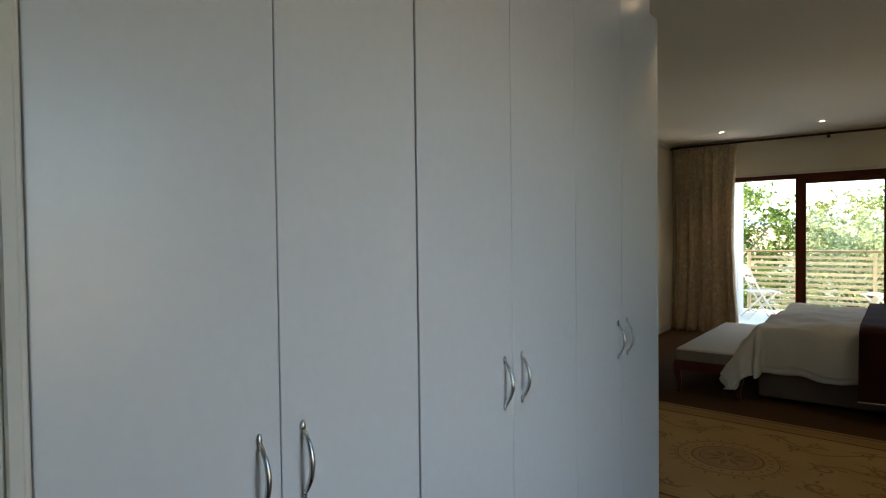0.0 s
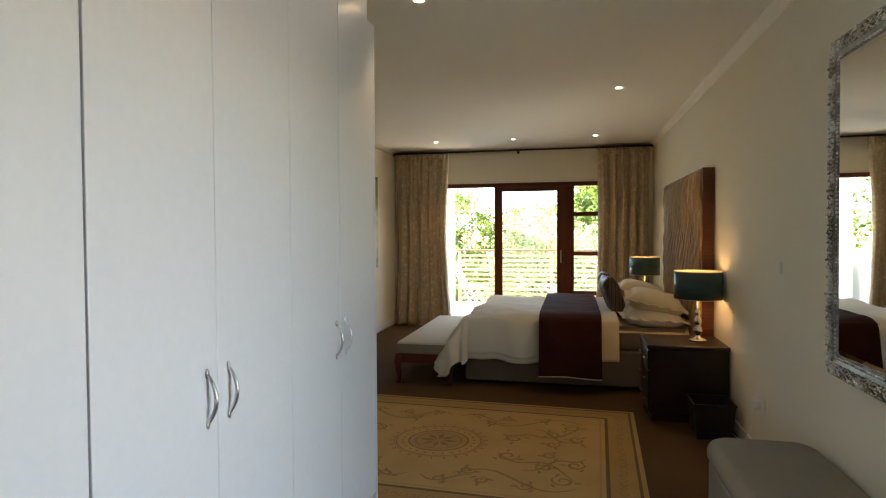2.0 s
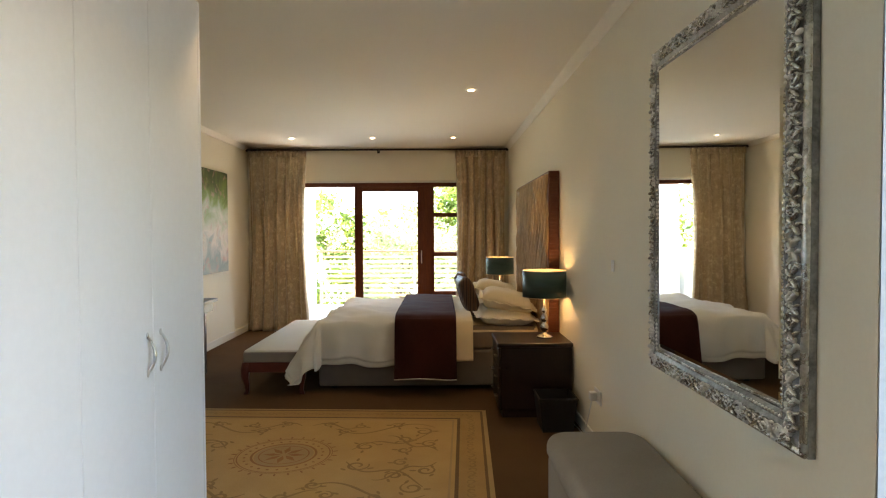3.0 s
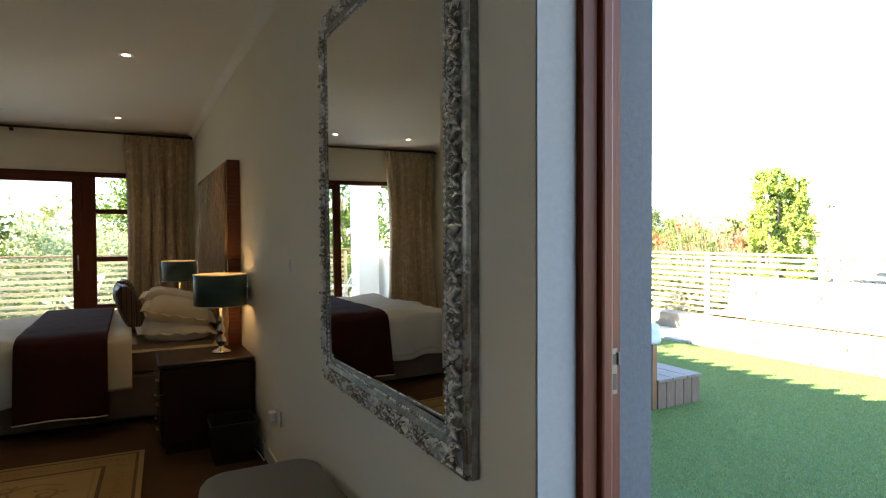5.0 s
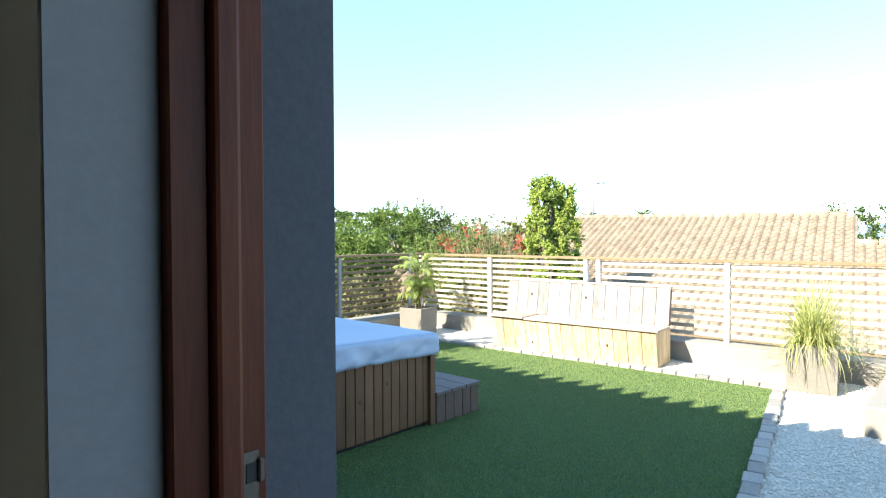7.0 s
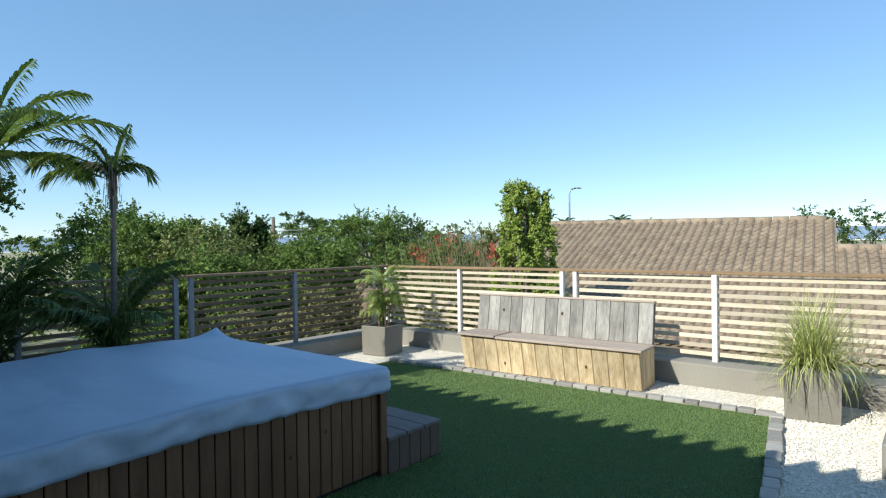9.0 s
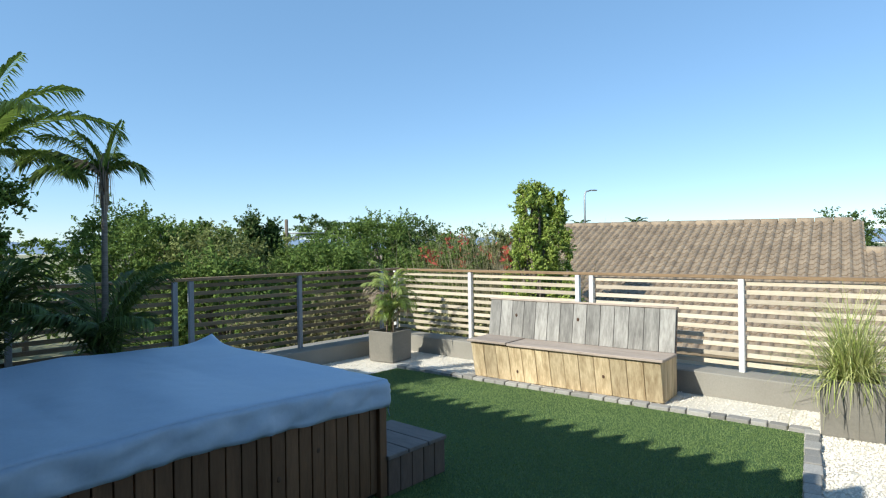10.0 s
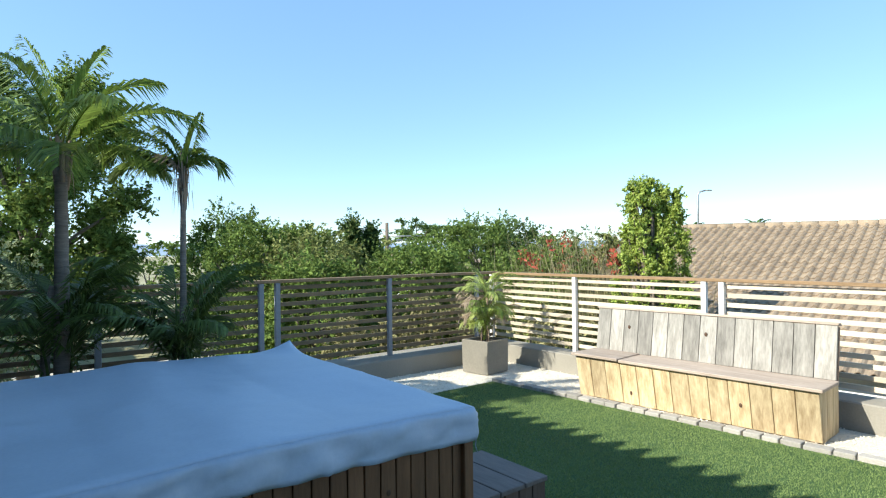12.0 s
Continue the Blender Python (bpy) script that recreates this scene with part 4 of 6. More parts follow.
e = thing("painting", (XL + 0.002, 7.24, 0.94), "abstract green and grey painting on stretched canvas", "painting")
part("canvas", box(0.0, 0.042, -0.51, 0.51, 0.0, 1.28, bev=0.004), "painting", e, "loose brushwork, green above, grey and pink below")


def console():
    c = thing("console_table", (-2.57, 5.40, 0), "narrow dark wooden console table along the cream wall", "table")
    part("top", box(-0.24, 0.235, -0.80, 0.80, 0.715, 0.75, bev=0.006, seg=2), "dark_wood", c)
    part("apron", box(-0.21, 0.205, -0.74, 0.74, 0.62, 0.715, bev=0.003), "dark_wood", c)
    for x in (-0.19, 0.18):
        for y in (-0.73, 0.55):
            part("leg", box(x - 0.024, x + 0.024, y - 0.024, y + 0.024, 0.0, 0.62, bev=0.004), "dark_wood", c)


console()


def rug():
    r = thing("rug", (-0.98, 3.72, 0.0), "cream and gold Aubusson-style rug with a central medallion", "rug", "", -2.5)
    W, L = 1.32, 0.965
    part("wool_field", box(-W, W, -L, L, 0.0, 0.012, bev=0.004), "rug_cream", r, "worn cream pile")

    def band(name, a, b, mat, z):
        bm = bmesh.new()
        for x0, x1, y0, y1 in ((-W + a, W - a, -L + a, -L + b), (-W + a, W - a, L - b, L - a), (-W + a, -W + b, -L + b, L - b), (W - b, W - a, -L + b, L - b)):
            bx(bm, x0, x1, y0, y1, 0.0124, z)
        part(name, bm, mat, r)
    band("outer_border", 0.0, 0.028, "rug_tan", 0.0128)
    band("border_line", 0.028, 0.046, "rug_brown", 0.0130)
    band("border", 0.046, 0.20, "rug_gold", 0.0126)
    band("border_line", 0.20, 0.222, "rug_brown", 0.0130)
    band("border_line", 0.245, 0.258, "rug_tan", 0.0130)

    def ribbon(bm, pts, w, z=0.0136):
        prev = None
        for i, p in enumerate(pts):
            q = pts[min(i + 1, len(pts) - 1)]
            o = pts[max(i - 1, 0)]
            d = Vector((q[0] - o[0], q[1] - o[1])).normalized()
            k = w * (0.35 + 0.65 * math.sin(math.pi * (i + 0.5) / len(pts)))
            a = bm.verts.new((p[0] - d.y * k, p[1] + d.x * k, z))
            b = bm.verts.new((p[0] + d.y * k, p[1] - d.x * k, z))
            if prev:
                bm.faces.new((prev[0], a, b, prev[1]))
            prev = (a, b)

    def spiral(bm, x, y, size, start, sense, turns=1.25, w=0.010):
        ribbon(bm, [(x + size * (1 - 0.75 * i / 22) * math.cos(start + sense * turns * 6.28 * i / 22), y + size * (1 - 0.75 * i / 22) * math.sin(start + sense * turns * 6.28 * i / 22)) for i in range(23)], w)

    bm, bm2 = bmesh.new(), bmesh.new()
    for sx in (1, -1):
        for sy in (1, -1):
            for pts in ([(0.22 + 0.72 * s, 0.50 - 0.10 * math.sin(s * 6.0) + 0.02 * s) for s in [i / 24 for i in range(25)]],
                        [(0.42 + 0.5 * s, 0.10 + 0.30 * s + 0.07 * math.sin(s * 7.0)) for s in [i / 20 for i in range(21)]],
                        [(0.62 + 0.36 * s, 0.36 - 0.28 * s + 0.04 * math.sin(s * 9.0)) for s in [i / 20 for i in range(21)]],
                        [(0.04 + 0.30 * s, 0.56 + 0.06 * math.sin(s * 5.0)) for s in [i / 14 for i in range(15)]]):
                ribbon(bm, [(sx * x, sy * y) for x, y in pts], 0.010)
            for x, y, s, a, d in ((0.50, 0.16, 0.075, 0.4, 1), (0.74, 0.30, 0.055, 4.0, 1), (0.76, 0.10, 0.05, 0.9, -1), (0.40, 0.56, 0.045, 1.7, 1), (0.86, 0.46, 0.07, 2.2, -1), (0.92, 0.22, 0.06, 1.0, 1), (0.66, 0.58, 0.05, 3.0, -1), (0.30, 0.44, 0.05, 0.2, 1), (0.16, 0.60, 0.045, 5.0, -1)):
                spiral(bm, sx * x, sy * y, s, a if sx > 0 else 3.14 - a, d * sx * sy)
                for q in range(3):
                    t = a + q * 2.1
                    blob(bm2, Matrix.Translation((sx * (x + s * 1.25 * math.cos(t)), sy * (y + s * 1.25 * math.sin(t)), 0.0128)) @ Matrix.Rotation(t, 4, "Z") @ Matrix.Diagonal((0.026, 0.011, 0.0012, 1)), 8, 3)
    for k in range(44):
        for side in (0, 1, 2, 3):
            if side < 2:
                x, y = -W + 0.14 + k * (2 * W - 0.28) / 43, (L - 0.123) * (1 if side else -1)
            elif k < 30:
                x, y = (W - 0.123) * (1 if side == 2 else -1), -L + 0.14 + k * (2 * L - 0.28) / 29
            else:
                continue
            spiral(bm, x, y, 0.030, k * 2.6 + side, 1 if k % 2 else -1, 0.9, 0.007)
    part("scroll_pattern", bm, "rug_scroll", r, "olive-gold scrolling vines")
    part("leaf_pattern", bm2, "rug_scroll", r)["kind"] = "stuff"
    bm = bmesh.new()
    for r0, r1 in ((0.185, 0.200), (0.145, 0.153), (0.272, 0.280), (0.288, 0.293)):
        prev = None
        for i in range(49):
            a = 6.28319 * i / 48
            q = [bm.verts.new((rr * 1.05 * math.cos(a), rr * math.sin(a), 0.0138)) for rr in (r0, r1)]
            if prev:
                bm.faces.new((prev[0], prev[1], q[1], q[0]))
            prev = q
    for k in range(8):
        a = 0.7854 * k
        for s in (-1, 1):
            bm.faces.new([bm.verts.new((rr * math.cos(a + s * da), rr * math.sin(a + s * da), 0.0139)) for rr, da in ((0.02, 0.0), (0.075, 0.28), (0.14, 0.0))])
    for k in range(26):
        a = 6.28319 * k / 26
        blob(bm, Matrix.Translation((0.325 * math.cos(a), 0.312 * math.sin(a), 0.0128)) @ Matrix.Rotation(a, 4, "Z") @ Matrix.Diagonal((0.020, 0.008, 0.001, 1)), 6, 3)
        blob(bm, Matrix.Translation((0.245 * math.cos(a), 0.235 * math.sin(a), 0.0134)) @ Matrix.Diagonal((0.011, 0.011, 0.001, 1)), 6, 3)
    part("medallion", bm, "rug_rust", r, "round rust-gold medallion")
    bm = lathe(bmesh.new(), [(0.002, 0.0126), (0.186, 0.0130)], seg=40, cap=False)
    part("medallion_ground", bm, "rug_tan", r)


M["rug_cream"] = surface("cream_wool", (0.44, 0.262, 0.088), (0.56, 0.36, 0.145), 0.95, 240, 3, 0.5)
M["rug_gold"] = surface("gold_wool", (0.345, 0.195, 0.06), (0.445, 0.27, 0.098), 0.95, 240, 4, 0.5)
M["rug_tan"] = surface("tan_wool", (0.36, 0.225, 0.09), (0.45, 0.297, 0.135), 0.95, 240, 4, 0.5)
M["rug_brown"] = surface("brown_wool", (0.13, 0.07, 0.025), (0.19, 0.105, 0.04), 0.95, 240, 4, 0.5)
M["rug_scroll"] = surface("olive_wool", (0.26, 0.155, 0.045), (0.37, 0.23, 0.08), 0.95, 240, 4, 0.5)
M["rug_rust"] = surface("rust_wool", (0.27, 0.125, 0.035), (0.38, 0.19, 0.06), 0.95, 240, 4, 0.5)
rug()


def downlight(x, y):
    d = thing("downlight", (x, y, ZC), "small recessed ceiling downlight with a white rim, lit", "downlight", "ceiling downlights")
    part("rim", lathe(bmesh.new(), [(0.026, -0.004), (0.044, -0.007), (0.050, -0.004), (0.050, 0.0)], seg=24, cap=False), "white_plastic", d, smooth=True)
    part("lens", lathe(bmesh.new(), [(0.001, -0.003), (0.027, -0.003)], seg=20, cap=False), "downlight", d, "glowing lens")
    lamp = new("downlight_lamp", bpy.data.lights.new("downlight_lamp", "SPOT"))
    lamp.data.energy, lamp.data.spot_size, lamp.data.spot_blend, lamp.data.shadow_soft_size, lamp.data.color = 1.2, radians(95), 0.6, 0.03, (1.0, 0.78, 0.52)
    lamp.parent = d
    lamp.location = (0, 0, -0.02)


for x, y in ((-0.91, 2.99), (0.31, 5.25), (-1.95, 7.85), (-0.87, 7.84), (0.21, 7.82), (-0.1, 0.7)):
    downlight(x, y)

e = thing("light_switch", (XR, 3.47, 1.227), "small white light switch on the cream wall", "switch")
part("plate", box(-0.008, -0.001, -0.024, 0.024, -0.034, 0.034, bev=0.003, seg=2), "white_plastic", e)
part("rocker", box(-0.012, -0.008, -0.009, 0.009, -0.015, 0.015, bev=0.002), "white_plastic", e)
e = thing("wall_socket", (XR, 3.78, 0.36), "white wall socket with a plug pushed in", "socket")
part("plate", box(-0.010, -0.001, -0.075, 0.075, -0.045, 0.045, bev=0.003, seg=2), "white_plastic", e)
part("plug", box(-0.055, -0.010, -0.005, 0.05, -0.03, 0.025, bev=0.008, seg=2), "white_plastic", e)
bm = bmesh.new()
tube(bm, [(-0.04, 0.02, -0.03), (-0.045, 0.06, -0.12), (-0.04, 0.16, -0.25), (-0.03, 0.28, -0.348), (-0.03, 0.42, -0.352), (-0.05, 0.60, -0.352)], 0.004, 6)
part("cable", bm, "white_plastic", e, smooth=True)


# ---- outside: ground, house shell, balcony ----
setting("ground", box(-600, 1500, -900, 1500, -3.4, -3.2), "earth", "dry grassy ground below the terrace reaching the horizon")
setting("road", box(-2.0, 40, 23.5, 30.0, -3.21, -3.19), "paving", "pale paved parking area beyond the garden")
bm = bmesh.new()
ridge = []
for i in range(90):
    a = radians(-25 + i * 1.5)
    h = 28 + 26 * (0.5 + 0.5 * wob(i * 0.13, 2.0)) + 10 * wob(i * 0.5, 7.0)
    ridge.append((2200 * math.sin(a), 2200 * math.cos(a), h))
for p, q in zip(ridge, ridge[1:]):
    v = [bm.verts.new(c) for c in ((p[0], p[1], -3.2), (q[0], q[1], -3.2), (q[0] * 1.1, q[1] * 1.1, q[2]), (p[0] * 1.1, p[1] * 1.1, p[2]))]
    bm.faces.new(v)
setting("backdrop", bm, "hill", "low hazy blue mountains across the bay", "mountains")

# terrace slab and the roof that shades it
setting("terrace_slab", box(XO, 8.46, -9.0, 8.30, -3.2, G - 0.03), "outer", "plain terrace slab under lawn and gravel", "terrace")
EAVE_X, EAVE_Z = 1.95, 2.72
bm = box(-3.4, EAVE_X - 0.62, -9.0, 9.6, ZC + 0.20, ZC + 0.26)
n, per = 1500, 0.228
prev = None
for i in range(n + 1):
    y = -9.0 + 18.6 * i / n
    bump = math.sin(math.pi * (y + 0.06) / per) ** 2
    x, z = EAVE_X, EAVE_Z + 0.06 + 0.155 * bump
    top = [bm.verts.new(c) for c in ((x, y, z + 0.02), (x, y, z - 0.10), (x - 3.6, y, EAVE_Z + 0.95))]
    if prev:
        bm.faces.new((prev[0], top[0], top[1], prev[1]))
        bm.faces.new((prev[2], top[2], top[0], prev[0]))
    prev = top
setting("roof", bm, "tile_joined", "brown tiled roof of the house with a scalloped eave", "roof")

# balcony
setting("balcony_floor", box(-3.2, 1.6, YF + 0.24, 11.95, -0.30, -0.03), "floor_tile", "pale tiled balcony floor", "balcony")
setting("balcony_ceiling", box(-3.3, 1.7, YF + 0.24, 9.65, 2.46, 2.60), "white_plaster", "white plastered balcony soffit", "ceiling")
bm = box(-3.12, -2.92, YF + 0.24, 11.6, -0.03, 1.02, bev=0.008)
bx(bm, -3.16, -2.88, YF + 0.24, 11.64, 1.022, 1.06, bev=0.006)
setting("balcony_wall", bm, "white_plaster", "low white plastered wall of the balcony", "wall")
bm = box(-2.80, -2.38, 10.95, 11.35, -0.03, 2.46, bev=0.008)
bx(bm, -2.83, -2.35, 10.92, 11.38, 2.30, 2.40, bev=0.005)
setting("balcony_column", bm, "white_plaster", "square white plastered column of the balcony", "column")



def slat_fence(name, label, a, b, posts, z0, ztop, slats, slat_mat, side, post_mat="post"):
    """A fence from a to b: rows of thin boards behind posts, under a cap rail. posts: distances along it."""
    a, b = Vector(a), Vector(b)
    d = (b - a)
    L = d.length
    f = thing(name, (*a, 0), label, "fence", "", math.degrees(math.atan2(d.y, d.x)))
    zz = z0 - 0.002
    part("cap_rail", box(-0.04, L + 0.04, -0.052, 0.045, ztop - 0.008, ztop + 0.028, bev=0.004), "rail_x", f, "brown cap rail")
    post = None
    for s in posts:
        m = Matrix.Translation((s, 0.0, 0))
        if post is None:
            post = part("post", box(-0.028, 0.028, min(0, -side * 0.05), max(0, -side * 0.05), zz, ztop - 0.01, bev=0.003), post_mat, f)
            post.matrix_basis = m
        else:
            share("post", post, f, m)
    cuts = [0.0] + list(posts) + [L]
    rng = random.Random(len(posts) * 7 + 1)
    spans = [(p, q) for p, q in zip(cuts, cuts[1:]) if q - p > 0.25]
    made = {}
    for p, q in spans:
        for z in slats:
            key = round(q - p, 2)
            m = Matrix.Translation((p, side * (0.012 + rng.uniform(0, 0.003)), z + rng.uniform(-0.004, 0.004))) @ Matrix.Rotation(rng.uniform(-0.003, 0.003), 4, "Y")
            if key not in made:
                made[key] = part("slat", box(0.004, q - p - 0.004, -0.010, 0.010, -0.023, 0.023, bev=0.002), slat_mat, f)
                made[key].matrix_basis = m
            else:
                share("slat", made[key], f, m)
    return f


M["rail_x"] = surface("brown_oiled_cap", (0.17, 0.105, 0.05), (0.34, 0.22, 0.115), 0.55, 18, 3, 0.12, stretch=(0.7, 5, 5))
rows = [0.10 + 0.096 * i for i in range(10)]
slat_fence("balcony_fence", "pale horizontal pine slat balustrade of the balcony", (-2.38, 11.55), (1.6, 11.55), [0.06, 1.9, 3.7], -0.03, 1.06, rows, "slat", 1, "slat")


def folding_chair(x, y, turn):
    c = thing("folding_chair", (x, y, -0.03), "white wooden folding chair standing on the balcony", "chair", "balcony chairs", turn)
    for s in (-0.2, 0.2):
        bm = bmesh.new()
        tube(bm, [(s, 0.22, 0.0), (s, -0.06, 0.46), (s, -0.24, 0.84)], [0.016, 0.016, 0.014], 6)
        part("back_leg", bm, "white_wood", c)
        bm = bmesh.new()
        tube(bm, [(s * 0.86, -0.24, 0.0), (s * 0.86, 0.20, 0.45)], 0.015, 6)
        part("front_leg", bm, "white_wood", c)
    for k in range(6):
        y2 = -0.19 + k * 0.075
        part("seat_slat", box(-0.19, 0.19, y2, y2 + 0.06, 0.445, 0.462, bev=0.003), "white_wood", c)
    for z in (0.64, 0.78):
        y2 = -0.06 - (z - 0.46) * 0.47
        part("back_slat", box(-0.21, 0.21, y2 - 0.01, y2 + 0.012, z - 0.035, z + 0.035, bev=0.004), "white_wood", c)
    part("stretcher", box(-0.19, 0.19, -0.13, -0.10, 0.12, 0.145, bev=0.003), "white_wood", c)


folding_chair(-2.02, 10.75, -60)
folding_chair(-0.35, 11.0, 70)

# ---- terrace: lawn, gravel, edging ----
LAWN = [Vector((1.42, 1.25)), Vector((7.37, 2.245)), Vector((7.09, 6.80)), Vector((1.42, 6.75))]


def inside(p, poly):
    return all((b - a).x * (p.y - a.y) - (b - a).y * (p.x - a.x) > 0 for a, b in zip(poly, poly[1:] + poly[:1]))


bm = bmesh.new()
lo = [bm.verts.new((p.x, p.y, G - 0.03)) for p in LAWN]
hi = [bm.verts.new((p.x, p.y, G - 0.004)) for p in LAWN]
bm.faces.new(hi)
for i in range(4):
    bm.faces.new((lo[i], lo[(i + 1) % 4], hi[(i + 1) % 4], hi[i]))
lawn = setting("lawn", bm, "turf_base", "green artificial turf lawn on the terrace", "lawn")
rs = np.random.RandomState(3)
verts, faces = [], []
count = 0
while count < 270000:
    x, y = 1.45 + rs.rand() * 5.9, 1.3 + rs.rand() * 5.5
    if not inside(Vector((x, y)), LAWN) or (2.1 < x < 4.27 and 4.05 < y < 6.22):
        continue
    if x < 3.2 and rs.rand() < 0.5:
        continue
    a = rs.rand() * 6.283
    w, h = 0.0015 + 0.0012 * rs.rand(), 0.007 + 0.008 * rs.rand()
    lx, ly = (rs.rand() - 0.5) * 0.022, (rs.rand() - 0.5) * 0.022
    k = len(verts)
    verts += [(x - w * math.cos(a), y - w * math.sin(a), G - 0.005), (x + w * math.cos(a), y + w * math.sin(a), G - 0.005), (x + lx, y + ly, G - 0.004 + h)]
    faces.append((k, k + 1, k + 2))
    count += 1
tagged(link("turf_blades", (verts, [], faces), "turf"), "short green artificial grass blades", "grass", "", "stuff")

setting("gravel_bed", box(XO, 8.15, -9.0, 8.0, G - 0.028, G - 0.012), "gravel_base", "white gravel bed round the lawn", "gravel")
verts, faces = [], []
rs = np.random.RandomState(8)
OCT = np.array([(1, 0, 0), (-1, 0, 0), (0, 1, 0), (0, -1, 0), (0, 0, 1), (0, 0, -1)], float)
OF = ((0, 2, 4), (2, 1, 4), (1, 3, 4), (3, 0, 4), (2, 0, 5), (1, 2, 5), (3, 1, 5), (0, 3, 5))
count = 0
while count < 30000:
    if rs.rand() < 0.68:
        x, y = 3.2 + rs.rand() * 4.95, 0.9 + rs.rand() * 1.5
    else:
        x, y = 5.3 + rs.rand() * 2.85, 1.4 + rs.rand() * 6.45
    if inside(Vector((x, y)), LAWN):
        continue
    r = 0.0045 + 0.006 * rs.rand()
    k = len(verts)
    q = OCT * r * (0.7 + 0.6 * rs.rand(6, 1)) * (1.2, 1.0, 0.7)
    a = rs.rand() * 6.283
    c, s = math.cos(a), math.sin(a)
    for vx, vy, vz in q:
        verts.append((x + c * vx - s * vy, y + s * vx + c * vy, G - 0.010 + r * 0.4 + vz))
    faces += [tuple(k + i for i in f) for f in OF]
    count += 1
tagged(link("gravel_stones", (verts, [], faces), "gravel"), "loose white gravel stones", "gravel", "", "stuff")

edging = tagged(new("lawn_edging"), "row of worn grey cobbles edging the lawn", "edging", "", "structure")
bm = box(-0.5, 0.5, -0.5, 0.5, -0.5, 0.5, bev=0.09, seg=2)
rng = random.Random(11)
cob = None
for a, b, off in ((LAWN[2], LAWN[1], 1), (LAWN[1], LAWN[0], 1)):
    d = (b - a)
    L, t = d.length, d.normalized()
    nrm = Vector((t.y, -t.x)) * -1
    s = -0.02 if off else 0
    while s < min(L, 5.2):
        w = rng.uniform(0.13, 0.21)
        p = a + t * (s + w / 2) + nrm * (0.055 + rng.uniform(-0.006, 0.006))
        m = Matrix.Translation((p.x, p.y, G - 0.006 + rng.uniform(0, 0.008))) @ Matrix.Rotation(math.atan2(t.y, t.x) + rng.uniform(-0.05, 0.05), 4, "Z") @ Matrix.Diagonal((w - 0.012, rng.uniform(0.095, 0.115), 0.07, 1))
        if cob is None:
            cob = part("cobble", bm, "cobble", edging)
            cob.matrix_basis = m
        else:
            share("cobble", cob, edging, m)
        s += w

# low walls and fences
WT = 0.10
bm = box(8.13, 8.47, 1.10, 8.42, -3.2, WT, bev=0.012)
setting("parapet_front", bm, "grey_block", "low grey plastered parapet under the fence", "wall")
setting("parapet_left", box(XO, 8.128, 7.80, 8.30, -3.2, WT - 0.02, bev=0.012), "grey_block", "low grey plastered parapet under the fence", "wall")
setting("parapet_right", box(6.3, 8.128, 1.06, 1.38, -3.2, WT - 0.01, bev=0.012), "grey_block", "low grey plastered parapet beside the gravel", "wall")
rows = [0.175 + 0.0935 * i for i in range(10)]
slat_fence("front_fence", "horizontal pine slat fence with grey posts on the parapet", (8.39, 8.20), (8.39, -2.6), [0.05, 1.62, 3.35, 3.54, 5.23, 6.95, 8.7, 10.4], WT, 1.075, rows, "slat_x", 1)
slat_fence("side_fence", "weathered horizontal slat fence with grey posts on parapet, shade-coloured", (XO, 8.09), (8.33, 8.09), [0.35, 1.81, 3.39, 3.58, 5.09, 6.60], WT - 0.02, 1.085, rows, "slat_dark", 1, "post_dark")


# ---- hot tub ----
def hot_tub():
    t = thing("hot_tub", (3.18, 5.14, G), "square hot tub clad in cedar boards under a vinyl cover", "hot tub")
    H = 1.12
    part("shell", box(-H + 0.03, H - 0.03, -H + 0.03, H - 0.03, 0.0, 0.66), "black_plastic", t)
    n = 26
    w = 2 * H / n
    board = None
    rng = random.Random(2)
    for k in range(4):
        for i in range(n):
            m = Matrix.Rotation(radians(90 * k), 4, "Z") @ Matrix.Translation((-H + (i + 0.5) * w, -H + 0.012 + rng.uniform(-0.002, 0.002), 0.03))
            if board is None:
                board = part("board", box(-w / 2 + 0.003, w / 2 - 0.003, -0.012, 0.012, 0.0, 0.64, bev=0.003), "tub_wood", t)
                board.matrix_basis = m
            else:
                share("board", board, t, m)
    for k in range(4):
        part("corner_post", box(-0.03, 0.03, -0.03, 0.03, 0.0, 0.665, bev=0.004), "tub_wood", t).matrix_basis = Matrix.Rotation(radians(90 * k), 4, "Z") @ Matrix.Translation((-H, -H, 0))
    part("plinth", box(-H + 0.04, H - 0.04, -H + 0.04, H - 0.04, -0.002, 0.03), "black_plastic", t)
    for i, z in ((17, 0.33), (8, 0.14), (20, 0.42)):
        part("knot", blob(bmesh.new(), Matrix.Translation((-H + (i + 0.5) * w, -H - 0.001, z)) @ Matrix.Diagonal((0.014, 0.003, 0.016, 1)), 10, 5), "knot", t, smooth=True)
    return t


hot_tub()
e = thing("tub_cover", (3.18, 5.14, G + 0.665), "pale blue-grey vinyl cover sagging over the hot tub", "cover")


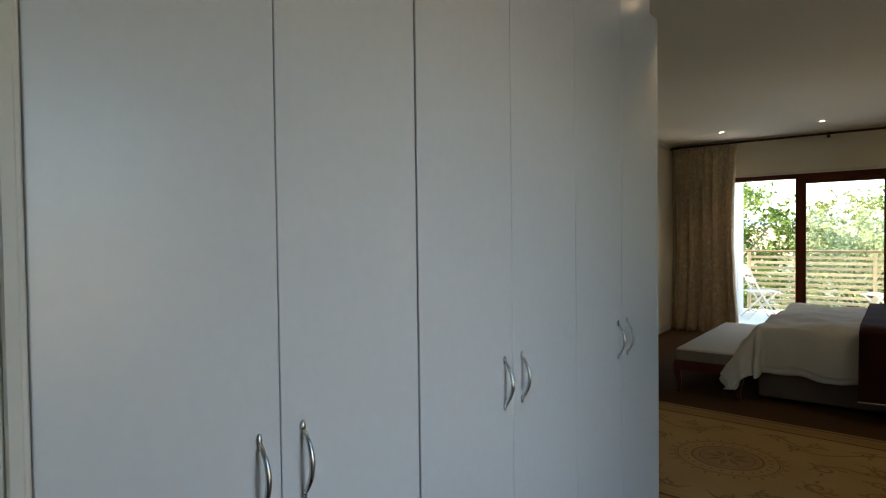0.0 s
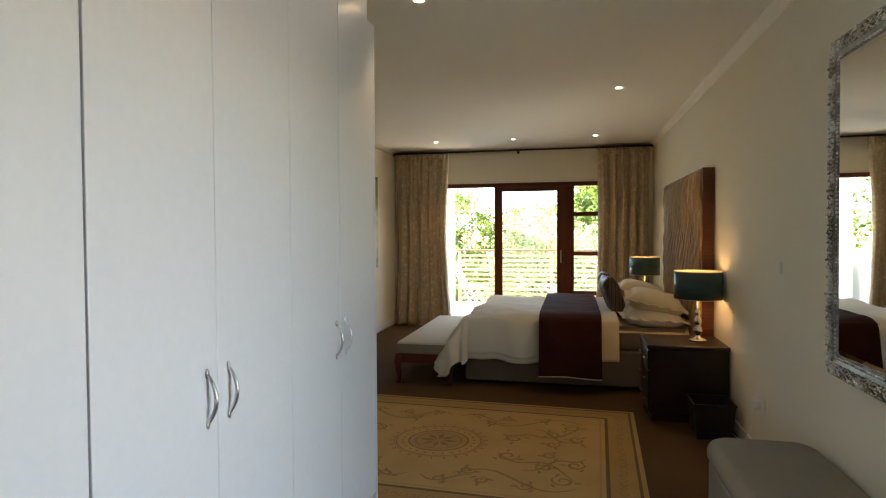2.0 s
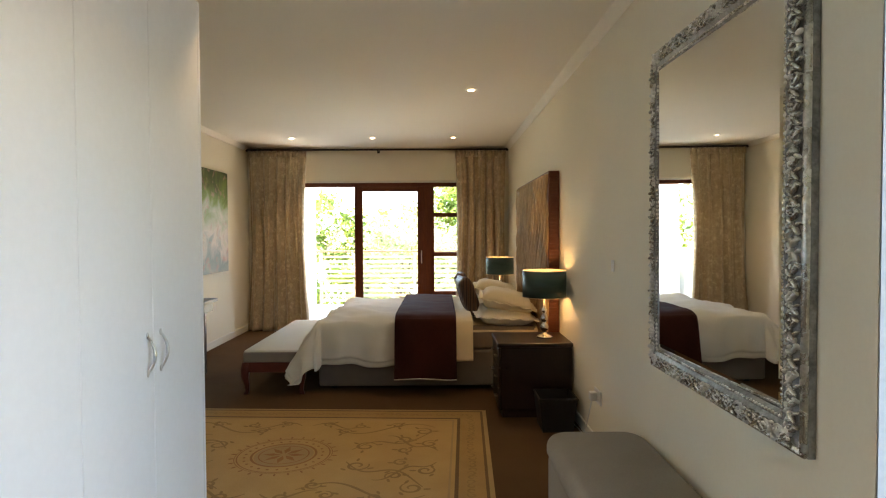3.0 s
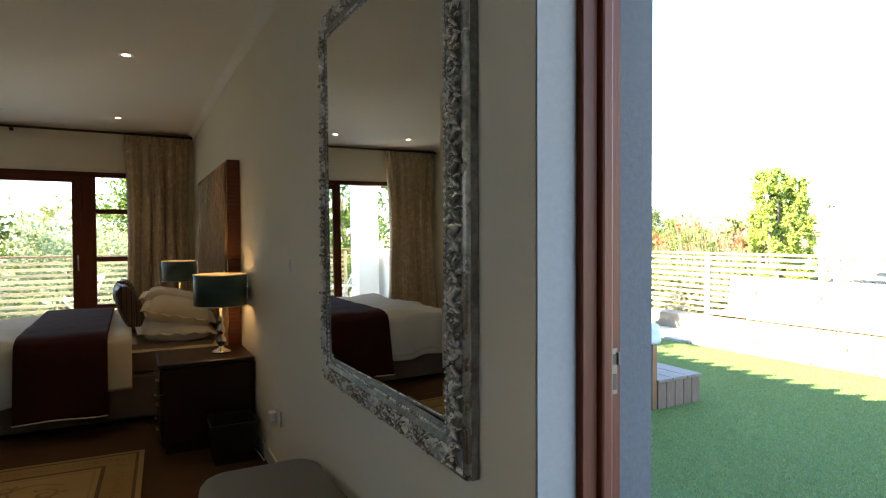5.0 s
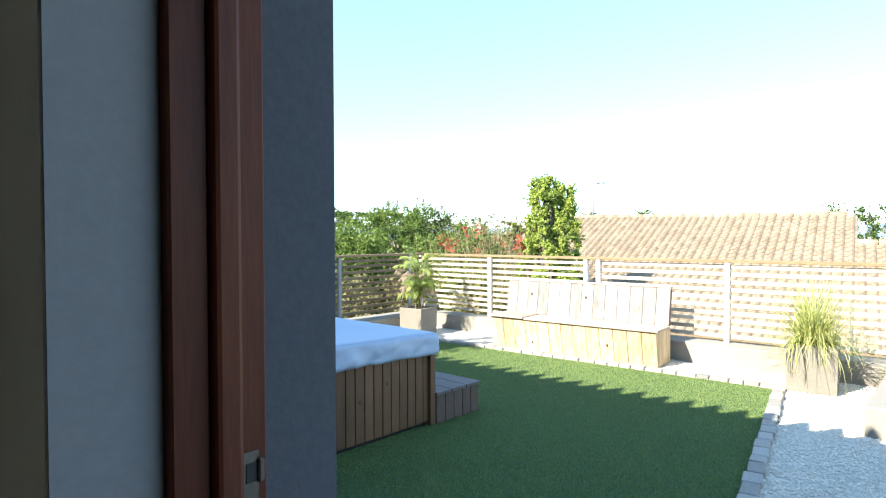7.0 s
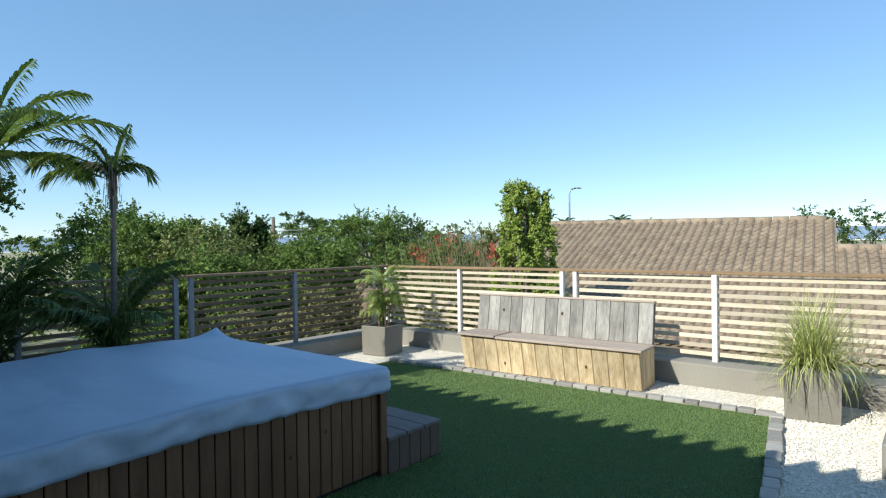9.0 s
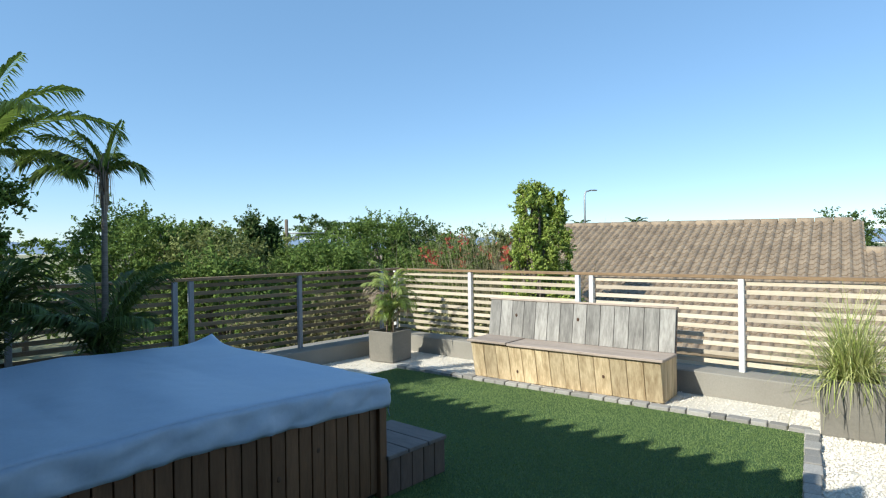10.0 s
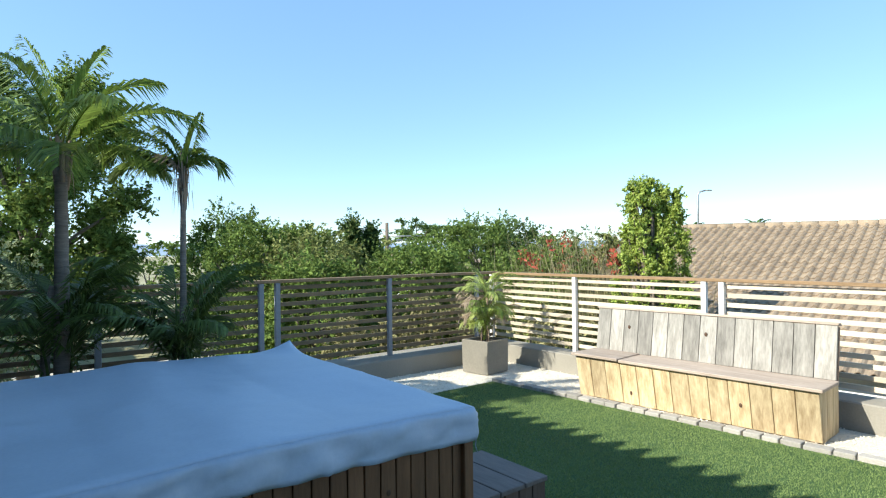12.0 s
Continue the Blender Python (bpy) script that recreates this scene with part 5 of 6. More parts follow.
def cover_at(u, v):
    R = 1.155
    s, q = (u * 2 - 1) * 1.318, (v * 2 - 1) * 1.318
    cx, cy = max(-R, min(R, s)), max(-R, min(R, q))
    d = math.hypot(s - cx, q - cy)
    rr = max(abs(cx), abs(cy)) / R
    crown = 0.075 + 0.035 * (1 - abs(cx) / R) - 0.028 * max(0, 1 - abs(abs(cx) - 0.5) / 0.45) * (1 - (cy / R) ** 2)
    z = crown + 0.010 * wob(cx, cy, 1.0, 2.6) + 0.003 * wob(cx, cy, 4.0, 9.0) + 0.014 * rr ** 3 - 0.014 * (max(rr - 0.95, 0) / 0.05) ** 2
    peak = max(0, 1 - math.hypot(cx - R, cy - R) / 0.34)
    z += 0.085 * peak ** 2
    fold = cx * 1.0 + cy + 0.9 * d
    out = 0.012 * min(d / 0.03, 1) + (0.022 * wob(fold, d * 1.5, 5.0, 8.0) + 0.026 * max(0, wob(fold * 1.3, d * 3.0, 9.0, 17.0)) ** 2) * min(d / 0.05, 1)
    n = Vector((s - cx, q - cy))
    n = n / d if d > 1e-6 else n
    edge = cx * abs(n.y) + cy * abs(n.x)
    hem = 1 + 0.03 * wob(edge, 3.0, 0, 4.0)
    return Vector((cx + n.x * out, cy + n.y * out, z - d * 1.0 * hem - 0.003 * abs(math.sin(edge * 9)) * min(d / 0.1, 1)))


def cover_part(top):
    """The cover's top sheet, or the skirt that hangs from its edge."""
    n, bm = 112, bmesh.new()
    grid_verts = {}
    for i in range(n):
        for j in range(n):
            inner = abs((i + 0.5) * 2 / n - 1) * 1.318 < 1.155 and abs((j + 0.5) * 2 / n - 1) * 1.318 < 1.155
            if inner == top:
                corners = ((i, j), (i + 1, j), (i + 1, j + 1), (i, j + 1))
                for c in corners:
                    if c not in grid_verts:
                        grid_verts[c] = bm.verts.new(cover_at(c[0] / n, c[1] / n))
                bm.faces.new([grid_verts[c] for c in corners])
    return bm


thick(part("top_sheet", cover_part(True), "vinyl", e, smooth=True), 0.005, 0)
thick(part("skirt", cover_part(False), "vinyl", e, "creased hanging vinyl skirt", smooth=True), 0.005, 0)
e = thing("tub_step", (4.60, 4.25, G), "low wooden step box of worn boards beside the hot tub", "step")
L, W, Hs = 0.27, 0.27, 0.258
for k in range(3):
    part("tread_board", box(-L - 0.01 + k * 0.187, -L - 0.01 + k * 0.187 + 0.180, -W - 0.012, W + 0.012, Hs - 0.028, Hs, bev=0.004), "tread_wood", e, "weathered grey tread")
for k in range(5):
    part("side_board", box(-L + k * 0.108, -L + k * 0.108 + 0.103, -W, -W + 0.022, 0.0, Hs - 0.03, bev=0.003), "step_wood", e)
for k in range(5):
    part("front_board", box(L - 0.022, L, -W + 0.024 + k * 0.101, -W + 0.024 + k * 0.101 + 0.096, 0.0, Hs - 0.03, bev=0.003), "step_wood", e)
part("inner_frame", box(-L, L - 0.024, -W + 0.024, W, 0.0, Hs - 0.03), "black_plastic", e)


# ---- plank bench ----
def plank_bench():
    d = Vector((7.327 - 7.46, 5.73 - 3.46))
    b = thing("plank_bench", (7.46, 3.46, G), "long box bench of honey and silvered pine boards", "bench", "", math.degrees(math.atan2(d.y, d.x)))
    L = d.length            # x runs along the bench, -y towards its back
    part("carcass", box(0.03, L - 0.03, -0.47, -0.15, 0.0, 0.41), "knot", b)
    n = 13
    rng = random.Random(5)
    slope = Matrix.Identity(4)
    slope[1][2], slope[1][3] = 0.20, -0.05
    w = L / n
    for i in range(n):
        bm = box(i * w + 0.0025, (i + 1) * w - 0.0025, -0.045, -0.02 + rng.uniform(0, 0.004), 0.0, 0.415, bev=0.003)
        bm.transform(slope)
        part("front_board", bm, "plank_gold", b)
    for x in (0.0, L - 0.025):
        for k in range(3):
            bm = box(x, x + 0.025, -0.49 + k * 0.157, -0.49 + k * 0.157 + 0.153, 0.0, 0.415, bev=0.003)
            for v in bm.verts:
                if v.co.y > -0.10:
                    v.co.y += 0.20 * (v.co.z - 0.415) + 0.022
            part("end_board", bm, "plank_gold", b)
    cut = L * 0.77
    for a, c in ((-0.03, cut - 0.003), (cut + 0.003, L + 0.03)):
        lift = 0.010 if a > 0 else 0.0
        part("seat_lid", box(a, c, -0.40, 0.045 + lift, 0.418 + lift, 0.447 + lift, bev=0.005), "seat_wood_x", b, "weathered seat lid")
    n = 14
    w = (L + 0.02) / n
    for i in range(n):
        bm = box(i * w - 0.008, (i + 1) * w - 0.013, -0.412 - rng.uniform(0, 0.003), -0.385, 0.447, 0.900 + rng.uniform(-0.004, 0.004), bev=0.003)
        lean = Matrix.Translation((0, -0.40, 0.447)) @ Matrix.Rotation(radians(-9), 4, "X").inverted() @ Matrix.Translation((0, 0.40, -0.447))
        bm.transform(lean)
        part("back_board", bm, "plank_grey", b)
    bm = box(-0.012, L + 0.012, -0.452, -0.41, 0.447, 0.892, bev=0.003)
    bm.transform(lean)
    part("back_frame", bm, "step_wood", b)
    bm = box(-0.02, L + 0.02, -0.455, -0.375, 0.900, 0.924, bev=0.004)
    bm.transform(lean)
    part("top_rail", bm, "seat_wood_x", b)
    for i, z in ((3, 0.20), (9, 0.12)):
        part("knot", blob(bmesh.new(), Matrix.Translation((i * L / 13 + 0.08, -0.066 + 0.20 * z, z)) @ Matrix.Diagonal((0.014, 0.006, 0.022, 1)), 10, 5), "knot", b, smooth=True)
    for i in (6, 11):
        part("knot", blob(bmesh.new(), Matrix.Translation((i * w + 0.09, -0.425, 0.72)) @ Matrix.Diagonal((0.016, 0.006, 0.022, 1)), 10, 5), "knot", b, smooth=True)


M["seat_wood_x"] = surface("weathered_seat_board_long", (0.27, 0.21, 0.165), (0.48, 0.39, 0.32), 0.75, 14, 3, 0.18, stretch=(0.7, 5, 5), vary=0.12)
plank_bench()


# ---- plants ----
def leaf_mesh(points, normals, size, rs, long=1.6):
    """Small folded leaves, four corners each, at the given places."""
    n = len(points)
    a = rs.normal(size=(n, 3))
    a -= normals * (a * normals).sum(1, keepdims=True) * 0.5
    a /= np.linalg.norm(a, axis=1, keepdims=True) + 1e-9
    b = np.cross(normals, a)
    b /= np.linalg.norm(b, axis=1, keepdims=True) + 1e-9
    s = size * (0.6 + 0.8 * rs.rand(n, 1))
    quad = np.stack([points - a * s * long * 0.5, points + b * s * 0.42 + normals * s * 0.1, points + a * s * long * 0.5, points - b * s * 0.42 + normals * s * 0.1], 1)
    return quad.reshape(-1, 3).tolist(), np.arange(4 * n).reshape(n, 4).tolist()


def tree(name, x, y, z0, height, spread, mat, label, leaf=0.09, count=3500, clumps=26, seed=0, low=0.25, group="", shape="round", category="tree", puff=1.0):
    rs = np.random.RandomState(seed + 40)
    t = thing(name, (x, y, z0), label, category, group)
    bm = bmesh.new()
    top = height * 0.72
    r0 = 0.028 * height
    bend = rs.normal(size=2) * 0.05 * height
    spine = [(bend[0] * s * s, bend[1] * s * s, top * s) for s in (0, 0.2, 0.4, 0.6, 0.8, 1.0)]
    tube(bm, spine, [r0 * (1 - 0.8 * s) for s in (0, 0.2, 0.4, 0.6, 0.8, 1.0)], 7)
    centres = []
    for k in range(clumps):
        h = low + (1 - low) * ((k + 0.5) / clumps)
        if shape == "cone":
            rad = spread * (1.05 - h) * 1.0
        elif shape == "column":
            rad = spread * (0.75 + 0.25 * math.sin(h * 3.0)) * (1.0 if h < 0.85 else 0.6)
        elif shape == "twin":
            rad = spread * (0.95 if h < 0.66 else 0.66 * max(1 - (h - 0.66) / 0.37, 0.05) ** 0.45)
        elif shape == "umbrella":
            h = 0.72 + 0.26 * rs.rand()
            rad = spread
        else:
            rad = spread * math.sqrt(max(1 - ((h - 0.58) / 0.5) ** 2, 0.05))
        ang = k * 2.4 + rs.rand() * 0.9
        rr = rad * (0.35 + 0.65 * rs.rand() ** 0.6)
        c = np.array([math.cos(ang) * rr, math.sin(ang) * rr, height * h])
        if shape == "twin" and h > 0.66:
            c += np.array([0.78, -0.62, 0.0]) * spread * (0.33 if k % 2 else -0.33) + np.array([0, 0, 0.0 if k % 2 else 0.03 * height])
        centres.append(c)
        if k % 2 == 0:
            s = min(max(c[2] / top * 0.62, 0.1), 0.95)
            st = np.array([bend[0] * s * s, bend[1] * s * s, top * s])
            mid = (st + c) / 2 + np.array([0, 0, 0.06 * height]) * (0.5 - rs.rand())
            tube(bm, [tuple(st), tuple(mid), tuple(c)], [r0 * 0.38, r0 * 0.22, r0 * 0.07], 5)
    part("trunk", bm, "bark", t, smooth=True)
    pts, nor = [], []
    per = count // clumps
    cr = puff * spread * (0.36 if shape != "umbrella" else 0.42) * (26 / clumps) ** 0.16
    for c in centres:
        size = cr * (0.6 + 0.7 * rs.rand())
        shoots = max(8, per // 16)
        v = rs.normal(size=(shoots, 3))
        v[:, 2] += 0.45
        v /= np.linalg.norm(v, axis=1, keepdims=True)
        reach = size * (0.55 + 0.85 * rs.rand(shoots, 1) ** 1.5)
        flat = np.array([1, 1, (1.25 if shape == "twin" else 0.85) if shape != "umbrella" else 0.42])
        pick = rs.randint(0, shoots, per)
        along = 0.12 + 0.88 * rs.rand(per, 1) ** 0.6
        tight = np.maximum(0.22 * size * (1.15 - along), 0.6 * leaf)
        pts.append(c + v[pick] * reach[pick] * along * flat + rs.normal(size=(per, 3)) * tight * 0.55)
        nor.append(v[pick] * 0.5 + np.array([0, 0, 0.45]) + rs.normal(size=(per, 3)) * 0.55)
    pts, nor = np.concatenate(pts), np.concatenate(nor)
    nor /= np.linalg.norm(nor, axis=1, keepdims=True)
    ok = pts[:, 2] > 0.05
    v, f = leaf_mesh(pts[ok], nor[ok], leaf, rs)
    part("crown", (v, [], f), mat, t)
    return t


def palm_frond(verts, faces, base, yaw, pitch, length, droop, rs, leaflets=34, width=0.34, thin=0.012, hang=0.0):
    """A feather leaf: a bent midrib with a row of long leaflets on each side."""
    pts, p, ang = [], np.array(base, float), pitch
    n = 12
    heads = []
    for i in range(n + 1):
        dirn = np.array([math.cos(yaw) * math.cos(ang), math.sin(yaw) * math.cos(ang), math.sin(ang)])
        pts.append(p.copy())
        heads.append(dirn)
        p = p + dirn * length / n
        ang -= droop / n * (0.5 + 1.3 * i / n)
    side = np.array([-math.sin(yaw), math.cos(yaw), 0.0])
    for i in range(n):
        w = 0.012 * (1 - 0.85 * i / n)
        k = len(verts)
        up = np.cross(side, heads[i]) * w * 0.7
        for q, ww in ((pts[i], w), (pts[i + 1], w * 0.9)):
            verts += [tuple(q - side * ww), tuple(q + up * -1), tuple(q + side * ww)]
        faces += [(k, k + 1, k + 4, k + 3), (k + 1, k + 2, k + 5, k + 4), (k + 2, k, k + 3, k + 5)]
    for j in range(leaflets):
        s = 0.16 + 0.84 * (j + 0.5) / leaflets
        i = min(int(s * n), n - 1)
        fr = s * n - i
        q = pts[i] * (1 - fr) + pts[i + 1] * fr
        ll = width * math.sin(min(math.pi * (0.12 + 0.86 * s), 3.1)) ** 0.6 * (0.85 + 0.3 * rs.rand())
        for sg in (1, -1):
            dirn = heads[i] * 0.75 + side * sg * (0.85 - 0.25 * s) + np.array([0, 0, 0.18])
            dirn /= np.linalg.norm(dirn)
            wv = np.cross(dirn, np.array([0, 0, 1.0])) * thin + np.array([0, 0, thin * 0.5])
            sag = np.array([0, 0, -ll * (0.30 + 0.45 * rs.rand() + hang * (0.3 + rs.rand()))])
            a, b, c = q, q + dirn * ll * 0.5 + sag * 0.15, q + dirn * ll + sag
            k = len(verts)
            verts += [tuple(a - wv * 0.5), tuple(a + wv * 0.5), tuple(b + wv), tuple(b - wv), tuple(c)]
            faces += [(k, k + 1, k + 2, k + 3), (k + 3, k + 2, k + 4)]


def palm(x, y, trunk_h, r, fronds, length, seed, label, low_fronds=10, aim=(), low_len=0.9):
    rs = np.random.RandomState(seed)
    t = thing("palm_tree", (x, y, G), label, "palm", "terrace palms")
    bm = bmesh.new()
    lean = rs.normal(size=2) * 0.03
    prof = [(lean[0] * s, lean[1] * s, trunk_h * s) for s in [i / 18 for i in range(19)]]
    tube(bm, prof, [r * (1.25 - 0.45 * i / 18) * (1 + 0.06 * (i % 2)) for i in range(19)], 10)
    part("trunk", bm, "palm_bark", t, "grey ringed trunk", smooth=True)
    if r > 0.05:
        bm = bmesh.new()
        tube(bm, [(-0.10, 0.03, 0.0), (-0.12, 0.03, 0.5), (-0.11, 0.04, 0.95), (-0.06, 0.03, 1.30)], [0.042, 0.038, 0.034, 0.026], 10)
        part("side_trunk", bm, "palm_bark", t, "thin second stem", smooth=True)
    verts, faces = [], []
    for k in range(34 if r < 0.05 else 4):
        yaw, ln = rs.rand() * 6.283, 0.08 + 0.16 * rs.rand()
        b0 = np.array([lean[0] + r * 0.9 * math.cos(yaw), lean[1] + r * 0.9 * math.sin(yaw), trunk_h - 0.06 + 0.22 * rs.rand()])
        out = np.array([math.cos(yaw), math.sin(yaw), 0.0])
        side = np.array([-math.sin(yaw), math.cos(yaw), 0.0]) * 0.007
        mid, end = b0 + out * ln * 0.22 + np.array([0, 0, 0.02]), b0 + out * ln * 0.30 - np.array([0, 0, ln * 0.9])
        k0 = len(verts)
        verts += [tuple(b0 - side), tuple(b0 + side), tuple(mid + side), tuple(mid - side), tuple(end)]
        faces += [(k0, k0 + 1, k0 + 2, k0 + 3), (k0 + 3, k0 + 2, k0 + 4)]
    part("dead_leaf_fibre", (verts, [], faces), "frond_dry", t, "pale dead leaf strips")
    bm = bmesh.new()
    for k in range(9):
        a = k * 2.4
        b0 = Vector((lean[0] + r * 0.6 * math.cos(a), lean[1] + r * 0.6 * math.sin(a), trunk_h - 0.18 + 0.03 * k))
        tube(bm, [b0, b0 + Vector((math.cos(a) * r * 0.45, math.sin(a) * r * 0.45, 0.16)), b0 + Vector((math.cos(a) * r * 0.8, math.sin(a) * r * 0.8, 0.30))], [r * 0.42, r * 0.32, r * 0.15], 6)
    part("leaf_sheath", bm, "husk", t, "dry fibrous leaf bases", smooth=True)
    for k in range(fronds):
        verts, faces = [], []
        yaw = k * 2.4 + rs.rand() * 0.5
        pitch = 1.25 - 1.0 * k / fronds
        ln, droop = length * (0.7 + 0.3 * rs.rand()), 0.9 + rs.rand() * 0.6
        if k < len(aim):
            yaw, pitch, ln, droop = aim[k]
        palm_frond(verts, faces, (lean[0], lean[1], trunk_h + 0.08), yaw, pitch, ln, droop, rs, 46, 0.16 + 0.19 * ln, 0.0095, 0.12)
        part("frond", (verts, [], faces), "frond_dry" if k == fronds - 1 and r < 0.05 else "frond", t)
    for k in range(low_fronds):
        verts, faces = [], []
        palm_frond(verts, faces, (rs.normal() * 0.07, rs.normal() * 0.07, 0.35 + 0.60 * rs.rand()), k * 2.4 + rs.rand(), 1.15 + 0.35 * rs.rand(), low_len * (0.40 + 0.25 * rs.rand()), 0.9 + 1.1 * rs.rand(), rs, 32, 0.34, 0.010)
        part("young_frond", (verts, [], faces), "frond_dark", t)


palm(3.64, 6.86, 2.10, 0.026, 9, 0.50, 5, "slender palm with a small shaggy crown beside the tub", 18, [(-0.66, 1.42, 0.56, 0.3), (-0.66, 1.20, 0.42, 2.5), (2.48, 1.22, 0.68, 1.4), (2.6, 0.92, 0.74, 1.8), (2.30, 1.40, 0.52, 0.8), (2.75, 0.62, 0.56, 1.5), (2.1, 1.0, 0.5, 1.9), (0.9, 1.35, 0.40, 1.2), (2.6, 1.35, 0.28, 1.6)], 1.70)
palm(2.85, 7.42, 2.27, 0.055, 16, 1.1, 9, "taller palm with long arching fronds behind the tub", 20, [(-0.66, 0.80, 1.28, 1.45), (-0.70, 0.36, 0.86, 1.25), (2.48, 1.48, 1.05, 0.5), (-0.3, 1.25, 1.10, 1.3), (0.9, 1.15, 1.0, 1.1), (-2.2, 1.2, 1.0, 1.2), (2.48, 1.10, 1.15, 1.5), (2.2, 0.75, 1.1, 1.4), (2.9, 0.45, 1.0, 1.1), (-0.5, 1.45, 1.0, 0.6), (-1.2, 0.95, 1.0, 1.4)], 1.85)


def planter(x, y, size, h, turn, label):
    p = thing("planter", (x, y, G), label, "planter", "cement planters", turn)
    bm = bmesh.new()
    a = size / 2
    rings = [[bm.verts.new((sx * w, sy * w, z)) for sx, sy in ((-1, -1), (1, -1), (1, 1), (-1, 1))] for w, z in ((a * 0.97, 0.0), (a, h - 0.008), (a - 0.008, h), (a - 0.032, h), (a - 0.034, h - 0.06))]
    for q, r in zip(rings, rings[1:]):
        for i in range(4):
            bm.faces.new((q[i], q[(i + 1) % 4], r[(i + 1) % 4], r[i]))
    bm.faces.new(rings[0][::-1])
    part("pot", bm, "planter", p)
    part("soil", grid(8, 8, lambda u, v: Vector(((u - 0.5) * (size - 0.06), (v - 0.5) * (size - 0.06), h - 0.045 + 0.012 * wob(u, v, 1, 6)))), "soil", p)


planter(7.44, 7.30, 0.425, 0.415, 8, "square grey cement planter holding a young palm")
planter(7.63, 1.95, 0.43, 0.455, 6, "square grey cement planter holding a grass clump")
rs = np.random.RandomState(21)
e = thing("potted_palm", (7.44, 7.30, G + 0.36), "young yellow-green palm growing in the planter", "palm")
for k in range(40):
    verts, faces = [], []
    if k < 8:        # tuft on the tall stem
        palm_frond(verts, faces, (0.03, -0.02, 0.58), k * 2.4 + rs.rand(), 1.48 - 0.13 * k, 0.42 + 0.20 * rs.rand(), 1.0 + 0.8 * rs.rand(), rs, 18, 0.16, 0.0085)
        mat = "frond_yellow"
    else:            # short drooping fronds round the base
        palm_frond(verts, faces, (rs.normal() * 0.05, rs.normal() * 0.05, 0.02 + 0.40 * rs.rand()), k * 2.4 + rs.rand(), 1.52 - 0.30 * rs.rand(), 0.34 + 0.30 * rs.rand(), 1.5 + 1.2 * rs.rand(), rs, 22, 0.20, 0.0055, 0.3)
        mat = ("frond_yellow", "frond", "frond_yellow", "frond_dry")[k % 4]
    part("frond", (verts, [], faces), mat, e)
bm = bmesh.new()
tube(bm, [(0.03, -0.02, -0.03), (0.035, -0.02, 0.30), (0.03, -0.02, 0.62)], [0.020, 0.017, 0.012], 8)
for k in range(4):
    tube(bm, [(0.06 * math.cos(k * 1.6), 0.06 * math.sin(k * 1.6), -0.03), (0.07 * math.cos(k * 1.6), 0.07 * math.sin(k * 1.6), 0.28)], [0.012, 0.007], 6)
part("stems", bm, "husk", e, smooth=True)
e = thing("potted_grass", (7.63, 1.95, G + 0.40), "arching pale ornamental grass spilling from the planter", "grass plant")
for mat, n0, n1 in (("grass_pale", 0, 380), ("frond_yellow", 380, 620)):
    verts, faces = [], []
    for k in range(n0, n1):
        yaw, ln = rs.rand() * 6.283, 0.46 + 0.50 * rs.rand()
        ang = 1.52 - 1.05 * rs.rand() ** 1.1
        p = np.array([rs.normal() * 0.06, rs.normal() * 0.06, 0.0])
        side = np.array([-math.sin(yaw), math.cos(yaw), 0]) * 0.0065
        prev = None
        for i in range(8):
            q = [p - side * (1 - i / 7.5), p + side * (1 - i / 7.5)]
            k0 = len(verts)
            verts += [tuple(q[0]), tuple(q[1])]
            if prev is not None:
                faces.append((prev, prev + 1, k0 + 1, k0))
            prev = k0
            p = p + np.array([math.cos(yaw) * math.cos(ang), math.sin(yaw) * math.cos(ang), math.sin(ang)]) * ln / 7
            ang -= 0.05 + (0.42 if k % 2 == 0 else 0.14) * rs.rand() * (1.5 - ang + 0.3)
    part("blades", (verts, [], faces), mat, e)

# trees and shrubs beyond the fences
GZ = -3.2
tree("pittosporum_tree", 12.35, 7.89, GZ, 5.72, 0.76, "leaf_bright", "dense bright green tree behind the front fence", 0.034, 120000, 190, 1, 0.22, "", "twin", puff=0.8)
tree("eucalyptus_tree", 3.4, 25.0, GZ, 10.2, 3.7, "leaf", "tall open eucalyptus with a dark airy crown", 0.10, 78000, 40, 2, 0.30, puff=0.85)
spots = [(9.2, 21.5, 5.8, 1.7, "leaf", 0), (8.6, 18.0, 5.3, 1.5, "leaf", 0), (9.6, 16.5, 4.8, 1.8, "leaf_olive", 0), (11.0, 20.0, 5.4, 1.2, "leaf", 0), (13.1, 20.8, 5.7, 1.3, "leaf_dark", "cone"),
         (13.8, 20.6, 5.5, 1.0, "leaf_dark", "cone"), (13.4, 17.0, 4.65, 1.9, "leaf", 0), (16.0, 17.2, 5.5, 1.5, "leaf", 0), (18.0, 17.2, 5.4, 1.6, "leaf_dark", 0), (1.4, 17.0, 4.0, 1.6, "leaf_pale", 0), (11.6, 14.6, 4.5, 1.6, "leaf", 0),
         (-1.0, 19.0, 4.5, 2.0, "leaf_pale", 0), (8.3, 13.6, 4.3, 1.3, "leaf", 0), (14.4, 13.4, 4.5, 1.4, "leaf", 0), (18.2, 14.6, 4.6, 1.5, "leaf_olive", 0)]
for i, (x, y, h, s, mat, shape) in enumerate(spots):
    what = {"leaf": "leafy mid-green garden tree", "leaf_olive": "olive-green bushy garden tree", "leaf_dark": "dark green garden tree", "leaf_pale": "pale sunlit garden tree"}[mat]
    tree("garden_tree", x, y, GZ, h, s, mat, what + (" with a pointed crown" if shape else " beyond the fence"), 0.060, 34000, 60, 100 + i, 0.08, "garden trees", shape or "round", puff=1.25)
